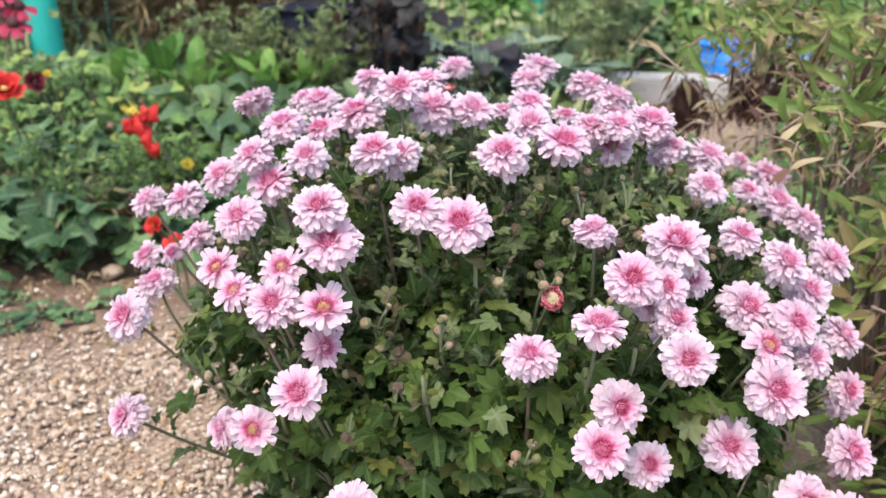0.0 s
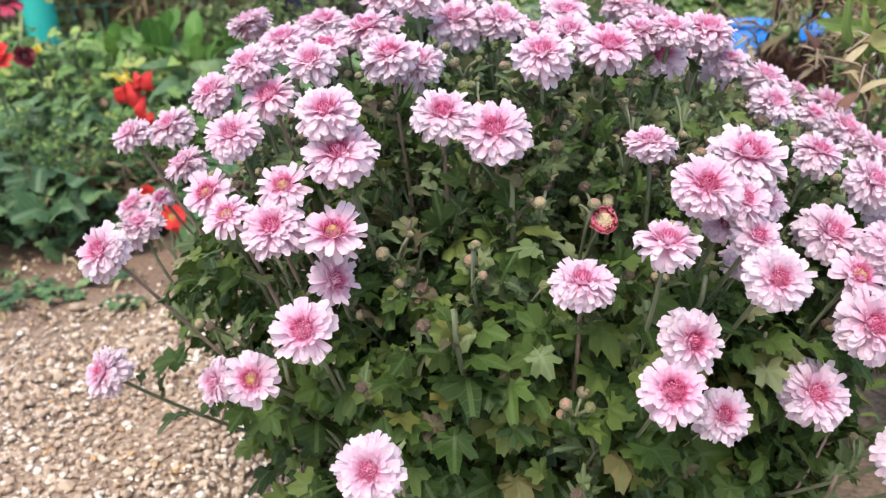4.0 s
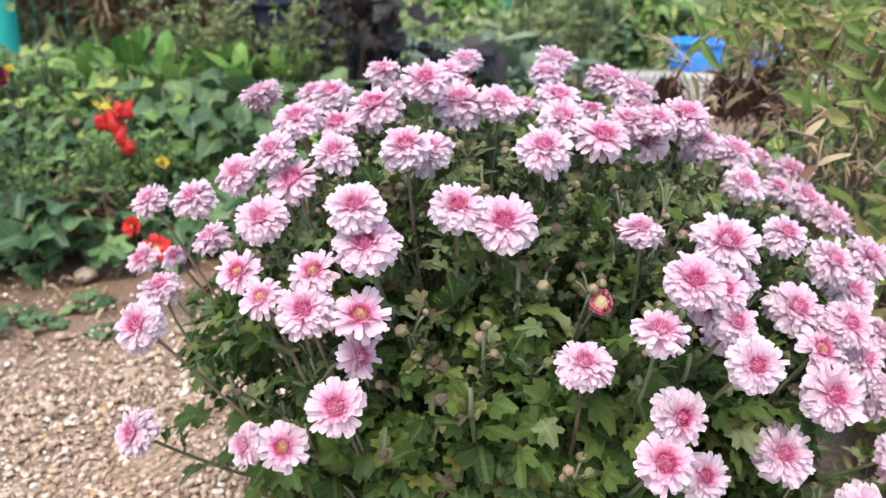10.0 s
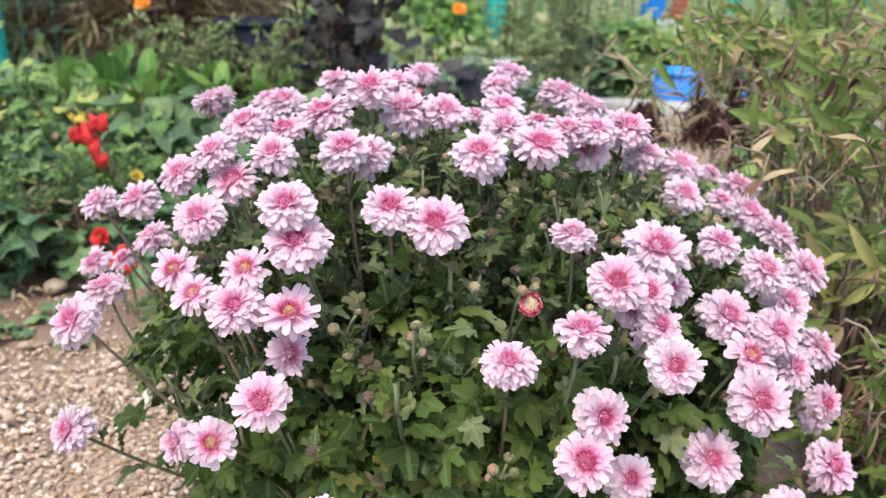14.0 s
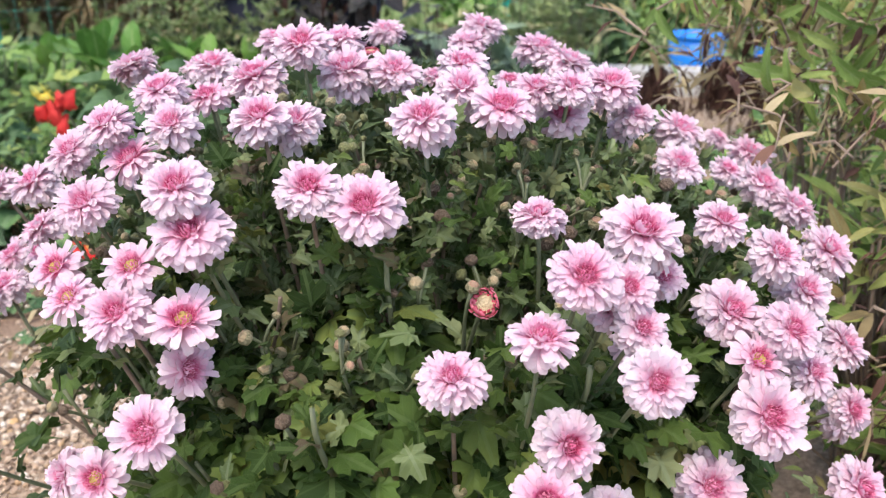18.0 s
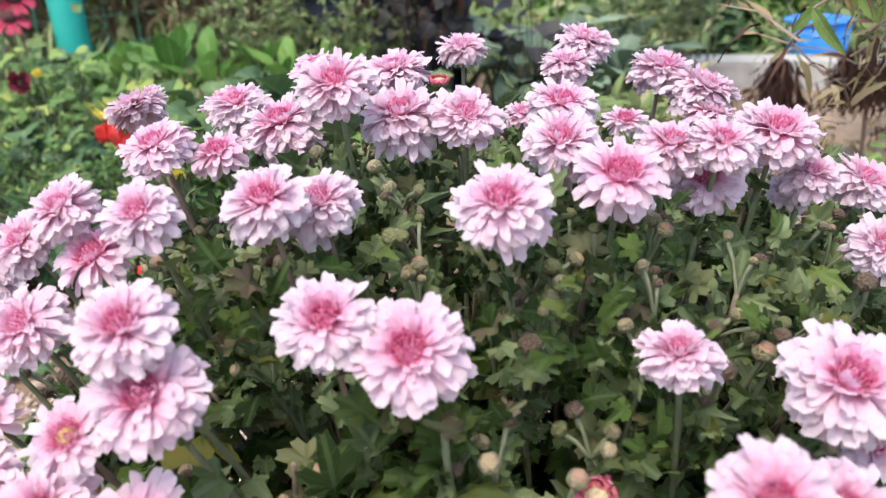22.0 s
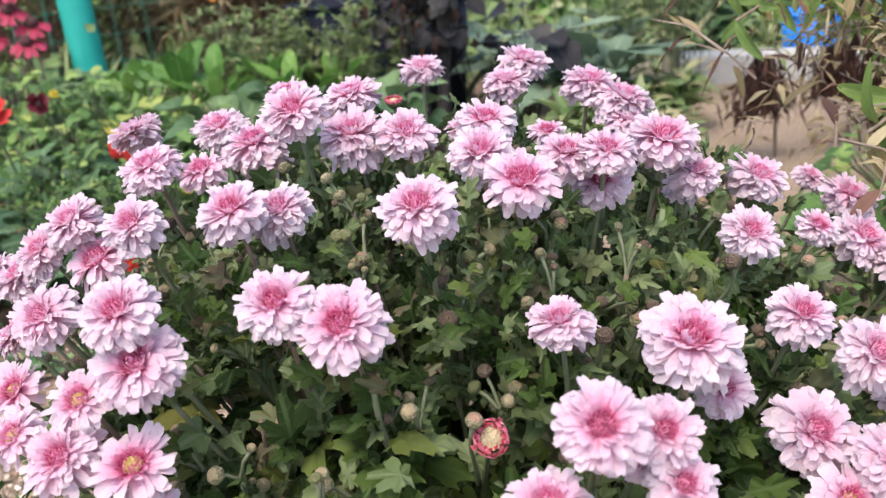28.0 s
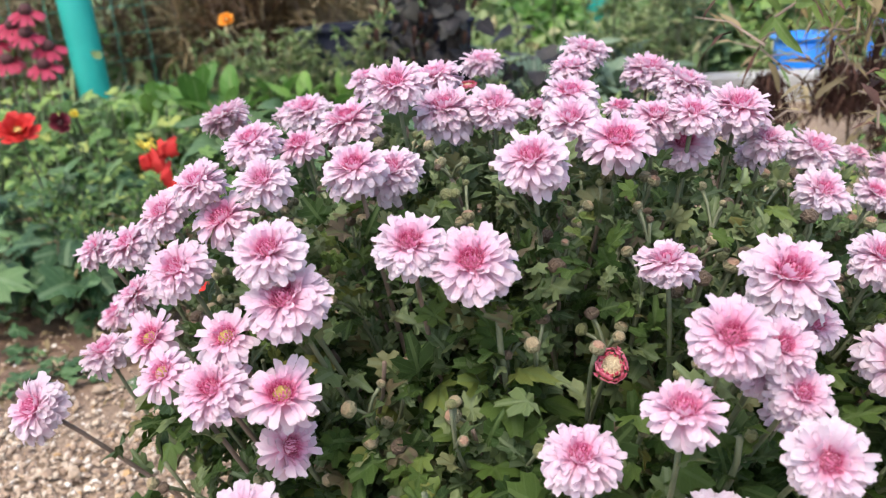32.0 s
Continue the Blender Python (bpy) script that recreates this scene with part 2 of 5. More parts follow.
white_paint = plain("white_paint", (0.66, 0.66, 0.66), (0.8, 0.8, 0.8), 6, 0.5, 0.1)
red_plastic = plain("red_plastic", (0.45, 0.06, 0.03), (0.55, 0.1, 0.05), 6, 0.4, 0.1)
black_plastic = plain("black_plastic", (0.009, 0.010, 0.017), (0.018, 0.02, 0.032), 10, 0.85, 0.1, gloss=0.12)
bark_dark = plain("dark_bark", (0.02, 0.016, 0.014), (0.07, 0.055, 0.05), 30, 0.85, 0.6, 0.006)
rock_mat = plain("field_stone", (0.24, 0.17, 0.11), (0.42, 0.33, 0.24), 25, 0.85, 0.6, 0.003)


def gravel_material():
    m, t, b = shader("gravel", 0.8)
    g = t.nodes.new("ShaderNodeNewGeometry")
    col = ramp(t, g.outputs["Random Per Island"], [(0.0, (0.13, 0.085, 0.06)), (0.2, (0.3, 0.21, 0.14)), (0.5, (0.43, 0.33, 0.225)), (0.72, (0.54, 0.46, 0.35)), (0.86, (0.72, 0.67, 0.58)), (0.94, (0.45, 0.27, 0.10)), (1.0, (0.18, 0.14, 0.115))])
    n = noise_node(t, 160, 3)
    col = mix(t, math_node(t, "MULTIPLY", n, 0.3), col, (0.34, 0.25, 0.18))
    dirt = math_node(t, "MULTIPLY", math_node(t, "SUBTRACT", noise_node(t, 5.5, 5), 0.45), 3.0, True)
    col = mix(t, dirt, col, mix(t, n, (0.17, 0.10, 0.06), (0.38, 0.25, 0.155)))
    t.links.new(col, b.inputs["Base Color"])
    bump(t, b, n, 0.5, 0.0008)
    return m


def ground_material():
    m, t, b = shader("garden_soil", 0.92)
    c = t.nodes.new("ShaderNodeTexCoord")
    s = t.nodes.new("ShaderNodeSeparateXYZ")
    t.links.new(c.outputs["Object"], s.inputs["Vector"])
    n, fine = noise_node(t, 3.5, 5), noise_node(t, 130, 4)
    wob = math_node(t, "ADD", s.outputs["Y"], math_node(t, "MULTIPLY", math_node(t, "SUBTRACT", n, 0.5), 0.7))
    sand = ramp(t, fine, [(0.3, (0.15, 0.10, 0.065)), (0.7, (0.34, 0.25, 0.17))])
    soil = ramp(t, fine, [(0.3, (0.09, 0.052, 0.032)), (0.7, (0.22, 0.14, 0.088))])
    turf = ramp(t, fine, [(0.3, (0.07, 0.10, 0.035)), (0.7, (0.15, 0.19, 0.07))])
    # sandy path in front, darker bed soil behind it, sandy again past the bush to the kerb
    bed = math_node(t, "MULTIPLY", math_node(t, "SUBTRACT", wob, 1.36), 4.0, True)
    left = math_node(t, "MULTIPLY", math_node(t, "SUBTRACT", 0.35, s.outputs["X"]), 4.0, True)
    col = mix(t, math_node(t, "MULTIPLY", bed, left), sand, soil)
    far = math_node(t, "MULTIPLY", math_node(t, "SUBTRACT", wob, 4.2), 2.0, True)
    col = mix(t, far, col, turf)
    t.links.new(col, b.inputs["Base Color"])
    bump(t, b, math_node(t, "ADD", fine, n), 0.7, 0.006)
    return m


# ---- building helpers ----
class Buf:
    """Collects vertices, faces and UVs of one mesh."""

    def __init__(self):
        self.v, self.f, self.u, self.n = [], [], [], 0

    def add(self, v, f, u=None):
        v = np.asarray(v, float)
        self.v.append(v)
        self.u.append(np.zeros((len(v), 2)) if u is None else np.asarray(u, float))
        self.f.extend(tuple(i + self.n for i in q) for q in f)
        self.n += len(v)

    def grid(self, p, u=None):
        r, c = p.shape[:2]
        f = [(i * c + j, i * c + j + 1, (i + 1) * c + j + 1, (i + 1) * c + j) for i in range(r - 1) for j in range(c - 1)]
        self.add(p.reshape(-1, 3), f, None if u is None else u.reshape(-1, 2))

    def tube(self, pts, radii, sides=5):
        pts = [Vector(p) for p in pts]
        rows = []
        for i, p in enumerate(pts):
            d = (pts[min(i + 1, len(pts) - 1)] - pts[max(i - 1, 0)]).normalized()
            a = d.orthogonal().normalized() if i == 0 else (rows_a - d * rows_a.dot(d)).normalized()
            rows_a = a
            b = d.cross(a)
            rows.append([p + radii[i] * (math.cos(k) * a + math.sin(k) * b) for k in np.linspace(0, 2 * math.pi, sides + 1)])
        u = np.array([[(k / sides, i / max(1, len(pts) - 1)) for k in range(sides + 1)] for i in range(len(pts))])
        self.grid(np.array(rows), u)
        base = self.n - (sides + 1)
        self.f.append(tuple(base + k for k in range(sides)))

    def mesh(self, name, material, smooth=True):
        me = bpy.data.meshes.new(name)
        v = np.concatenate(self.v)
        me.from_pydata(v.tolist(), [], self.f)
        uv = me.uv_layers.new(name="UVMap")
        loops = np.empty(len(me.loops), int)
        me.loops.foreach_get("vertex_index", loops)
        uv.data.foreach_set("uv", np.concatenate(self.u)[loops].ravel())
        if smooth:
            me.polygons.foreach_set("use_smooth", np.ones(len(me.polygons), bool))
        me.materials.append(material)
        me.update()
        return me


def put(name, me, parent=None, m=None, label=""):
    """One object on a mesh that may be shared; a child's pose is in its parent's space."""
    o = new(name, me)
    if parent is not None:
        o.parent = parent
    if m is not None:
        o.matrix_basis = m
    if label:
        o["label"] = label
    return o


def thing(name, at, label, category, group="", kind=""):
    return tagged(put(name, None, None, Matrix.Translation(at)), label, category, group, kind)


def facing(p, n, spin=0.0, scale=1.0):
    """At p, z along n."""
    q = Vector(n).normalized().to_track_quat("Z", "Y").to_matrix().to_4x4()
    return Matrix.Translation(p) @ q @ Matrix.Rotation(spin, 4, "Z") @ Matrix.Scale(scale, 4)


def laid(p, along, up, scale=1.0):
    """At p, y along the leaf, z roughly up."""
    y = Vector(along).normalized()
    x = y.cross(Vector(up)).normalized()
    z = x.cross(y)
    return Matrix.Translation(p) @ Matrix((x, y, z)).transposed().to_4x4() @ Matrix.Scale(scale, 4)


def bezier(a, b, c, d, n):
    a, b, c, d = Vector(a), Vector(b), Vector(c), Vector(d)
    return [(1 - t) ** 3 * a + 3 * t * (1 - t) ** 2 * b + 3 * t * t * (1 - t) * c + t ** 3 * d for t in (i / (n - 1) for i in range(n))]


# leaf outlines: half width over the length 0..1
def w_lance(s):
    return 0.012 + 0.125 * math.sin(math.pi * s ** 0.85) ** 0.9


def w_broad(s):
    return 0.03 + (0.27 * math.sin(math.pi * (s - 0.15) / 0.85) ** 0.75 if s > 0.15 else 0)


def w_spoon(s):
    return 0.03 + (0.15 * math.sin(math.pi * ((s - 0.2) / 0.8) ** 1.3) ** 0.8 if s > 0.2 else 0)


def w_heart(s):
    return 0.02 + (0.5 * math.sin(math.pi * min(1, ((s - 0.18) / 0.82) ** 0.62)) ** 0.8 if s > 0.18 else 0) * (1 - 0.12 * math.cos(22 * s))


def w_blade(s):
    return 0.035 * (1 - s) ** 0.6 + 0.003


def leaf_buf(width, rows=13, droop=0.25, fold=0.25, sweep=0.1, wave=0.03, seed=0, across=(-1, -0.5, 0, 0.5, 1)):
    rng = random.Random(seed)
    p = np.zeros((rows, len(across), 3))
    u = np.zeros((rows, len(across), 2))
    ph = rng.uniform(0, 6)
    for i, s in enumerate(np.linspace(0, 1, rows)):
        w = width(s) if 0 < i < rows - 1 else width(s) * 0.2
        for j, k in enumerate(across):
            p[i, j] = (k * w, s + sweep * abs(k) * w, -droop * s * s + fold * abs(k) * w + wave * math.sin(9 * s + ph + 2.2 * k) * abs(k))
            u[i, j] = (0.5 + 0.5 * k, s)
    b = Buf()
    b.grid(p, u)
    return b


def lobed_leaf(droop, fold, narrow, seed):
    """A chrysanthemum leaf: blunt toothed lobes, two pairs and the tip, round a point on the midrib."""
    rng = random.Random(seed)
    lobes = [(0, 0.54, 34), (180, 0.47, 8)]
    for side in (-1, 1):
        lobes += [(side * rng.uniform(47, 56), rng.uniform(0.46, 0.53), 27), (side * rng.uniform(100, 112), rng.uniform(0.38, 0.46), 30), (side * 150, 0.3, 28)]
    n, y0 = 42, 0.46
    v, u = [(0, y0, 0)], [(0.5, y0)]
    ph = rng.uniform(0, 6)
    for ring in (0.52, 1.0):
        for k in range(n):
            a = 360 * k / n - 180
            r = 0.26
            for c, reach, w in lobes:
                d = abs((a - c + 180) % 360 - 180)
                r = max(r, reach * math.sqrt(max(0.0, 1 - (d / w) ** 2)))
            r *= ring * (1 + (0.06 * (-1) ** k if ring == 1.0 else 0))
            x, y = narrow * r * math.sin(radians(a)), y0 + r * math.cos(radians(a))
            v.append((x, y, -droop * y * y + fold * abs(x) + 0.055 * ring * math.sin(3.4 * radians(a) + ph) + 0.03 * ring * math.sin(7 * radians(a)) - 0.5 * r * r))
            u.append((0.5 + x / 0.95, y))
    f = [(0, 1 + k, 1 + (k + 1) % n) for k in range(n)] + [(1 + k, 1 + n + k, 1 + n + (k + 1) % n, 1 + (k + 1) % n) for k in range(n)]
    b = Buf()
    b.add(v, f, u)
    return b


def spread(buf, template, m):
    """Adds a template at the pose m to a joined mesh."""
    tv = template.v[0]
    a = np.array(m)
    buf.add(tv @ a[:3, :3].T + a[:3, 3], template.f, template.u[0])


def lathe(profile, sides=20):
    """A turned shape from (radius, height) pairs."""
    b = Buf()
    ang = np.linspace(0, 2 * math.pi, sides + 1)
    p = np.array([[(r * math.cos(a), r * math.sin(a), z) for a in ang] for r, z in profile])
    b.grid(p)
    return b


def pebble(rng, flat=0.65):
    bm = bmesh.new()
    bmesh.ops.create_icosphere(bm, subdivisions=1, radius=1)
    v = np.array([x.co for x in bm.verts])
    f = [tuple(q.index for q in x.verts) for x in bm.faces]
    bm.free()
    v *= rng.uniform(0.8, 1.15, (len(v), 1))
    v *= np.array([rng.uniform(0.8, 1.3), rng.uniform(0.75, 1.1), flat * rng.uniform(0.8, 1.2)])
    return v, f


# ---- ground ----
def build_ground():
    k = np.linspace(-1, 1, 141)
    line = np.sign(k) * (np.abs(k) * 3.0 + 140 * np.abs(k) ** 7)
    p = np.zeros((141, 141, 3))
    for i, y in enumerate(line + 1.6):
        for j, x in enumerate(line):
            z = 0.012 * noise.noise((x * 3, y * 3, 0)) + 0.006 * noise.noise((x * 11, y * 11, 4))
            p[i, j] = (x, y, z - 0.006)
    b = Buf()
    b.grid(p)
    tagged(put("ground", b.mesh("ground", ground_material())), "sandy garden soil, bare in front and planted behind", "ground", kind="structure")


build_ground()


def build_gravel():
    rng = np.random.default_rng(3)
    shapes = [pebble(rng) for _ in range(14)]
    b = Buf()
    for _ in range(30000):
        x, y = rng.uniform(-1.25, 0.1), rng.uniform(0.72, 1.75)
        if rng.random() > min(1.0, max(0.07, (1.56 - y + 0.12 * noise.noise((x * 4, y * 4, 1))) * 5)):
            continue
        s = 0.0021 + 0.0043 * rng.random() ** 2.2 + (0.0045 if rng.random() < 0.012 else 0)
        v, f = shapes[rng.integers(14)]
        a, c = rng.uniform(0, 6.28), rng.uniform(-0.5, 0.5)
        r = np.array(Euler((c, rng.uniform(-0.5, 0.5), a)).to_matrix())
        b.add(v @ r.T * s + (x, y, 0.001 + 0.35 * s), f)
    tagged(put("gravel", b.mesh("gravel", gravel_material(), False)), "pale beige and pink gravel strewn over the path", "gravel", kind="stuff")


build_gravel()


def rock(x, y, s, seed):
    bm = bmesh.new()
    bmesh.ops.create_icosphere(bm, subdivisions=3, radius=1)
    for v in bm.verts:
        v.co *= 1 + 0.28 * noise.noise(v.co * 1.3 + Vector((seed, 0, 0))) + 0.06 * noise.noise(v.co * 4)
        v.co = Vector((v.co.x * s * 1.2, v.co.y * s, v.co.z * s * 0.75))
    me = bpy.data.meshes.new("stone")
    bm.to_mesh(me)
    bm.free()
    me.polygons.foreach_set("use_smooth", np.ones(len(me.polygons), bool))
    me.materials.append(rock_mat)
    tagged(put("stone", me, None, pose(x, y, s * 0.42, 0, 0, seed * 40)), "rounded brown stone lying on the soil", "stone", "stones on the path")


rock(-0.752, 1.79, 0.021, 1)
rock(-0.53, 1.36, 0.012, 2)
rock(-0.62, 1.24, 0.010, 3)
rock(-0.48, 1.52, 0.014, 4)
rock(-0.70, 1.50, 0.011, 5)
rock(0.55, 1.9, 0.02, 6)


# ---- kerb, tubs and fence ----
def build_kerb():
    for i in range(4):
        bm = bmesh.new()
        bmesh.ops.create_cube(bm, size=1)
        for v in bm.verts:
            v.co = Vector((v.co.x * 0.98, v.co.y * 0.2, v.co.z * 0.2))
        bmesh.ops.bevel(bm, geom=bm.edges[:], offset=0.012, segments=2, affect="EDGES")
        me = bpy.data.meshes.new("kerb_stone")
        bm.to_mesh(me)
        bm.free()
        me.materials.append(concrete)
        tagged(put("kerb_stone", me, None, pose(1.25 + 0.985 * i, 3.84 - 0.14 * i, 0.0, 0, 0.4 * (i % 2), -8)), "weathered grey concrete kerb stone set in the soil", "kerb stone", "kerb stones")


build_kerb()


def tub(x, y, z, r, h, material, label, cat="tub"):
    e = thing("plastic_tub", (x, y, z), label, cat)
    put("body", lathe([(0.001, 0.004), (r * 0.8, 0.0), (r * 0.84, 0.012), (r, h), (r * 0.97, h), (r * 0.81, 0.02), (0.001, 0.018)], 32).mesh("tub_body", material), e)
    put("rim", lathe([(r * 0.985, h - 0.012), (r * 1.06, h - 0.008), (r * 1.07, h + 0.004), (r * 0.985, h + 0.008), (r * 0.97, h - 0.004)], 32).mesh("tub_rim", material), e)
    return e


tub(1.39, 4.22, 0.0, 0.135, 0.2, blue_plastic, "blue plastic tub standing behind the kerb")
tub(1.77, 4.26, 0.0, 0.085, 0.22, blue_plastic, "blue plastic tub half hidden behind the straggly shrub")
tub(-0.51, 3.12, 0.0, 0.135, 0.47, black_plastic, "black plastic planting tub behind the herbs")
tub(-0.26, 3.45, 0.0, 0.19, 0.44, black_plastic, "black plastic planting tub beside the dark shrub")


def far_box(x, y, z, w, d, h, material, name, label, cat):
    bm = bmesh.new()
    bmesh.ops.create_cube(bm, size=1)
    for v in bm.verts:
        v.co = Vector((v.co.x * w, v.co.y * d, (v.co.z + 0.5) * h))
    bmesh.ops.bevel(bm, geom=bm.edges[:], offset=min(w, d, h) * 0.12, segments=2, affect="EDGES")
    me = bpy.data.meshes.new(name)
    bm.to_mesh(me)
    bm.free()
    me.materials.append(material)
    tagged(put(name, me, None, pose(x, y, z, 0, 0, 4)), label, cat)


far_box(2.48, 7.95, 0.0, 0.62, 0.3, 0.2, white_paint, "white_bench", "white-painted bench far behind the fence", "bench")
far_box(2.33, 7.95, 0.203, 0.2, 0.2, 0.2, blue_plastic, "blue_box", "blue plastic box standing on the white bench", "box")
far_box(2.56, 7.95, 0.203, 0.13, 0.13, 0.2, red_plastic, "red_canister", "red canister standing on the white bench", "canister")


def build_fence():
    posts = [(-4.3, 1.9), (-1.815, 4.0), (0.68, 6.1), (3.15, 8.2), (5.6, 10.3)]
    e = thing("garden_fence", (-1.815, 4.0, 0), "teal coated steel posts with green wire mesh", "fence")
    post = lathe([(0.072, 0), (0.072, 1.7), (0.068, 1.72), (0.001, 1.735)], 28).mesh("post", teal_paint)
    for i, (x, y) in enumerate(posts):
        put("post", post, e, pose(x + 1.815, y - 4.0, 0, 0, -1.5 if i == 1 else 0, 0))
    for (x0, y0), (x1, y1) in zip(posts, posts[1:]):
        n = Vector((x1 - x0, y1 - y0, 0))
        b, cnt = Buf(), int(n.length / 0.14)
        for k in range(1, cnt):
            p = Vector((x0 + 1.815, y0 - 4.0, 0)) + n * k / cnt
            b.tube([p + Vector((0, 0, 0.05)), p + Vector((0, 0, 1.4))], [0.0017, 0.0017], 4)
        for z in np.arange(0.08, 1.4, 0.12):
            p = Vector((x0 + 1.815, y0 - 4.0, z))
            b.tube([p, p + n * 0.5 + Vector((0, 0, -0.004)), p + n], [0.0018] * 3, 4)
        put("wire_mesh", b.mesh("wire_mesh", wire_green), e, None, "thin green coated wire")


build_fence()


# ---- the chrysanthemum bush ----
def petal(b, az, r0, length, width, rise, curl, cup, ring, rng, rows=6, z0=0.0):
    """A petal from the disc outwards, blunt and cupped, its tip bent by curl."""
    ca, sa = math.cos(az), math.sin(az)
    p, u = np.zeros((rows, 3, 3)), np.zeros((rows, 3, 2))
    e, r, z, was = radians(rise), r0, z0, 0.0
    prof = ((0.0, 0.42), (0.3, 0.74), (0.62, 0.98), (0.86, 1.0), (0.96, 0.8), (1.0, 0.42)) if rows == 6 else ((0.0, 0.7), (0.45, 1.0), (0.85, 0.95), (1.0, 0.5))
    tw, sway = rng.uniform(-0.5, 0.5), rng.uniform(-0.16, 0.16)
    ragged = [rng.uniform(-0.05, 0.02) for _ in range(3)]
    for i, (s, wide) in enumerate(prof):
        step = (s - was) * length
        r += step * math.cos(e)
        z += step * math.sin(e)
        e += radians(curl) * (s - was)
        was = s
        w = width * wide
        for j, k in enumerate((-1, 0, 1)):
            x, y = r + (ragged[j] * length if i == rows - 1 else 0), k * w + sway * length * s * s
            zz = z + cup * w * abs(k) * (0.4 + 0.6 * s) + tw * k * w + (rng.uniform(-0.03, 0.03) if s > 0.7 and rows == 6 else 0)
            p[i, j] = (x * ca - y * sa, x * sa + y * ca, zz)
            u[i, j] = (ring, s)
    b.grid(p, u)


RINGS = {
    # style: outer rings, then inner ones: count, start, length, half width, rise, curl, cup, depth of colour
    "full": ([(16, 0.18, 0.70, 0.105, -62, 10, 0.35, 0.10), (23, 0.18, 0.78, 0.108, -46, 0, 0.35, 0.05), (26, 0.18, 0.83, 0.110, -31, -8, 0.35, 0.02), (26, 0.18, 0.85, 0.110, -16, -14, 0.35, 0.0), (25, 0.18, 0.82, 0.110, -2, -20, 0.35, 0.0), (23, 0.18, 0.74, 0.106, 11, -26, 0.4, 0.04), (21, 0.18, 0.63, 0.10, 23, -30, 0.5, 0.12)],
             [(19, 0.18, 0.5, 0.085, 36, -22, 0.6, 0.28), (20, 0.18, 0.4, 0.06, 50, 5, 0.8, 0.52)]),
    "half": ([(17, 0.2, 0.78, 0.118, -36, -4, 0.4, 0.05), (20, 0.2, 0.81, 0.122, -14, -10, 0.4, 0.0), (19, 0.2, 0.73, 0.116, 6, -16, 0.45, 0.05)],
             [(18, 0.2, 0.5, 0.09, 24, -14, 0.6, 0.32), (19, 0.21, 0.35, 0.056, 43, 15, 0.8, 0.62)]),
    "open": ([(15, 0.2, 0.8, 0.13, -20, -3, 0.35, 0.03), (17, 0.2, 0.78, 0.125, -1, -8, 0.38, 0.0)],
             [(18, 0.2, 0.5, 0.095, 16, -8, 0.5, 0.32), (20, 0.22, 0.31, 0.052, 36, 15, 0.7, 0.64)]),
    "bud": ([(22, 0.62, 0.36, 0.12, 42, 95, 0.5, 0.35), (22, 0.6, 0.38, 0.10, 62, 95, 0.5, 0.55)], [(18, 0.56, 0.32, 0.085, 74, 100, 0.5, 0.7), (14, 0.48, 0.28, 0.07, 84, 90, 0.5, 0.8)]),
}
QUILLS = {"full": (0.27, 74, 0.16, 0.0), "half": (0.31, 92, 0.15, 0.03), "open": (0.3, 80, 0.13, 0.07), "bud": (0.42, 26, 0.1, 0.0)}


def flower_meshes(style, seed):
    rng = random.Random(seed)
    made = []
    for part_no, half in enumerate(RINGS[style]):
        b = Buf()
        for q, (n, r0, ln, w, rise, curl, cup, ring) in enumerate(half):
            off = rng.uniform(0, 6.28)
            for k in range(n):
                if rng.random() < 0.04:
                    continue
                petal(b, off + 2 * math.pi * (k + rng.uniform(-0.25, 0.25)) / n, r0, ln * rng.uniform(0.84, 1.06), w * rng.uniform(0.8, 1.18), rise + rng.uniform(-17, 17), curl + rng.uniform(-45, 40), cup, ring, rng)
        if style == "full" and not part_no:
            low = rng.uniform(0, 6.28)      # a bunch of petals that hangs lower on one side
            for k in range(15):
                petal(b, low + rng.uniform(-0.9, 0.9), 0.18, rng.uniform(0.85, 1.05), 0.12 * rng.uniform(0.85, 1.1), rng.uniform(-62, -22), rng.uniform(-45, 10), 0.4, rng.uniform(0.0, 0.1), rng)
        if part_no:
            wide, n, ln, hole = QUILLS[style]
            for k in range(n):
                r = hole + (wide - hole) * math.sqrt((k + 0.5) / n)
                petal(b, k * 2.4 + rng.uniform(-0.15, 0.15), r, ln * rng.uniform(0.8, 1.25), 0.027, 88 - 50 * r / wide + rng.uniform(-10, 10), 70, 1.0, 0.74 + 0.16 * (1 - r / wide), rng, 4, 0.13 * (1 - (r / 0.32) ** 2))
        made.append(b.mesh("petals", crimson if style == "bud" else petals))
    core, tall = {"full": (0.27, 0.13), "half": (0.28, 0.14), "open": (0.22, 0.12), "bud": (0.5, 0.26)}[style]
    made.append(lathe([(core, 0.0 if style != "bud" else 0.1), (core * 0.95, tall * 0.3), (core * 0.7, tall * 0.75), (core * 0.3, tall * 0.97), (0.001, tall)], 14).mesh("disc", disc_yellow if style == "open" else disc_cream if style == "bud" else disc_rose))
    made.append(lathe([(0.06, -0.34), (0.1, -0.3), (0.24, -0.24), (0.3, -0.12), (0.24, -0.02), (0.16, 0.02)] if style != "bud" else [(0.1, -0.5), (0.4, -0.42), (0.62, -0.15), (0.66, 0.06), (0.58, 0.16)], 14).mesh("calyx", calyx_green))
    return made


FLOWERS = {s: [flower_meshes(s, 10 * i + len(s)) for i in range(n)] for s, n in (("full", 11), ("half", 5), ("open", 4), ("bud", 1))}

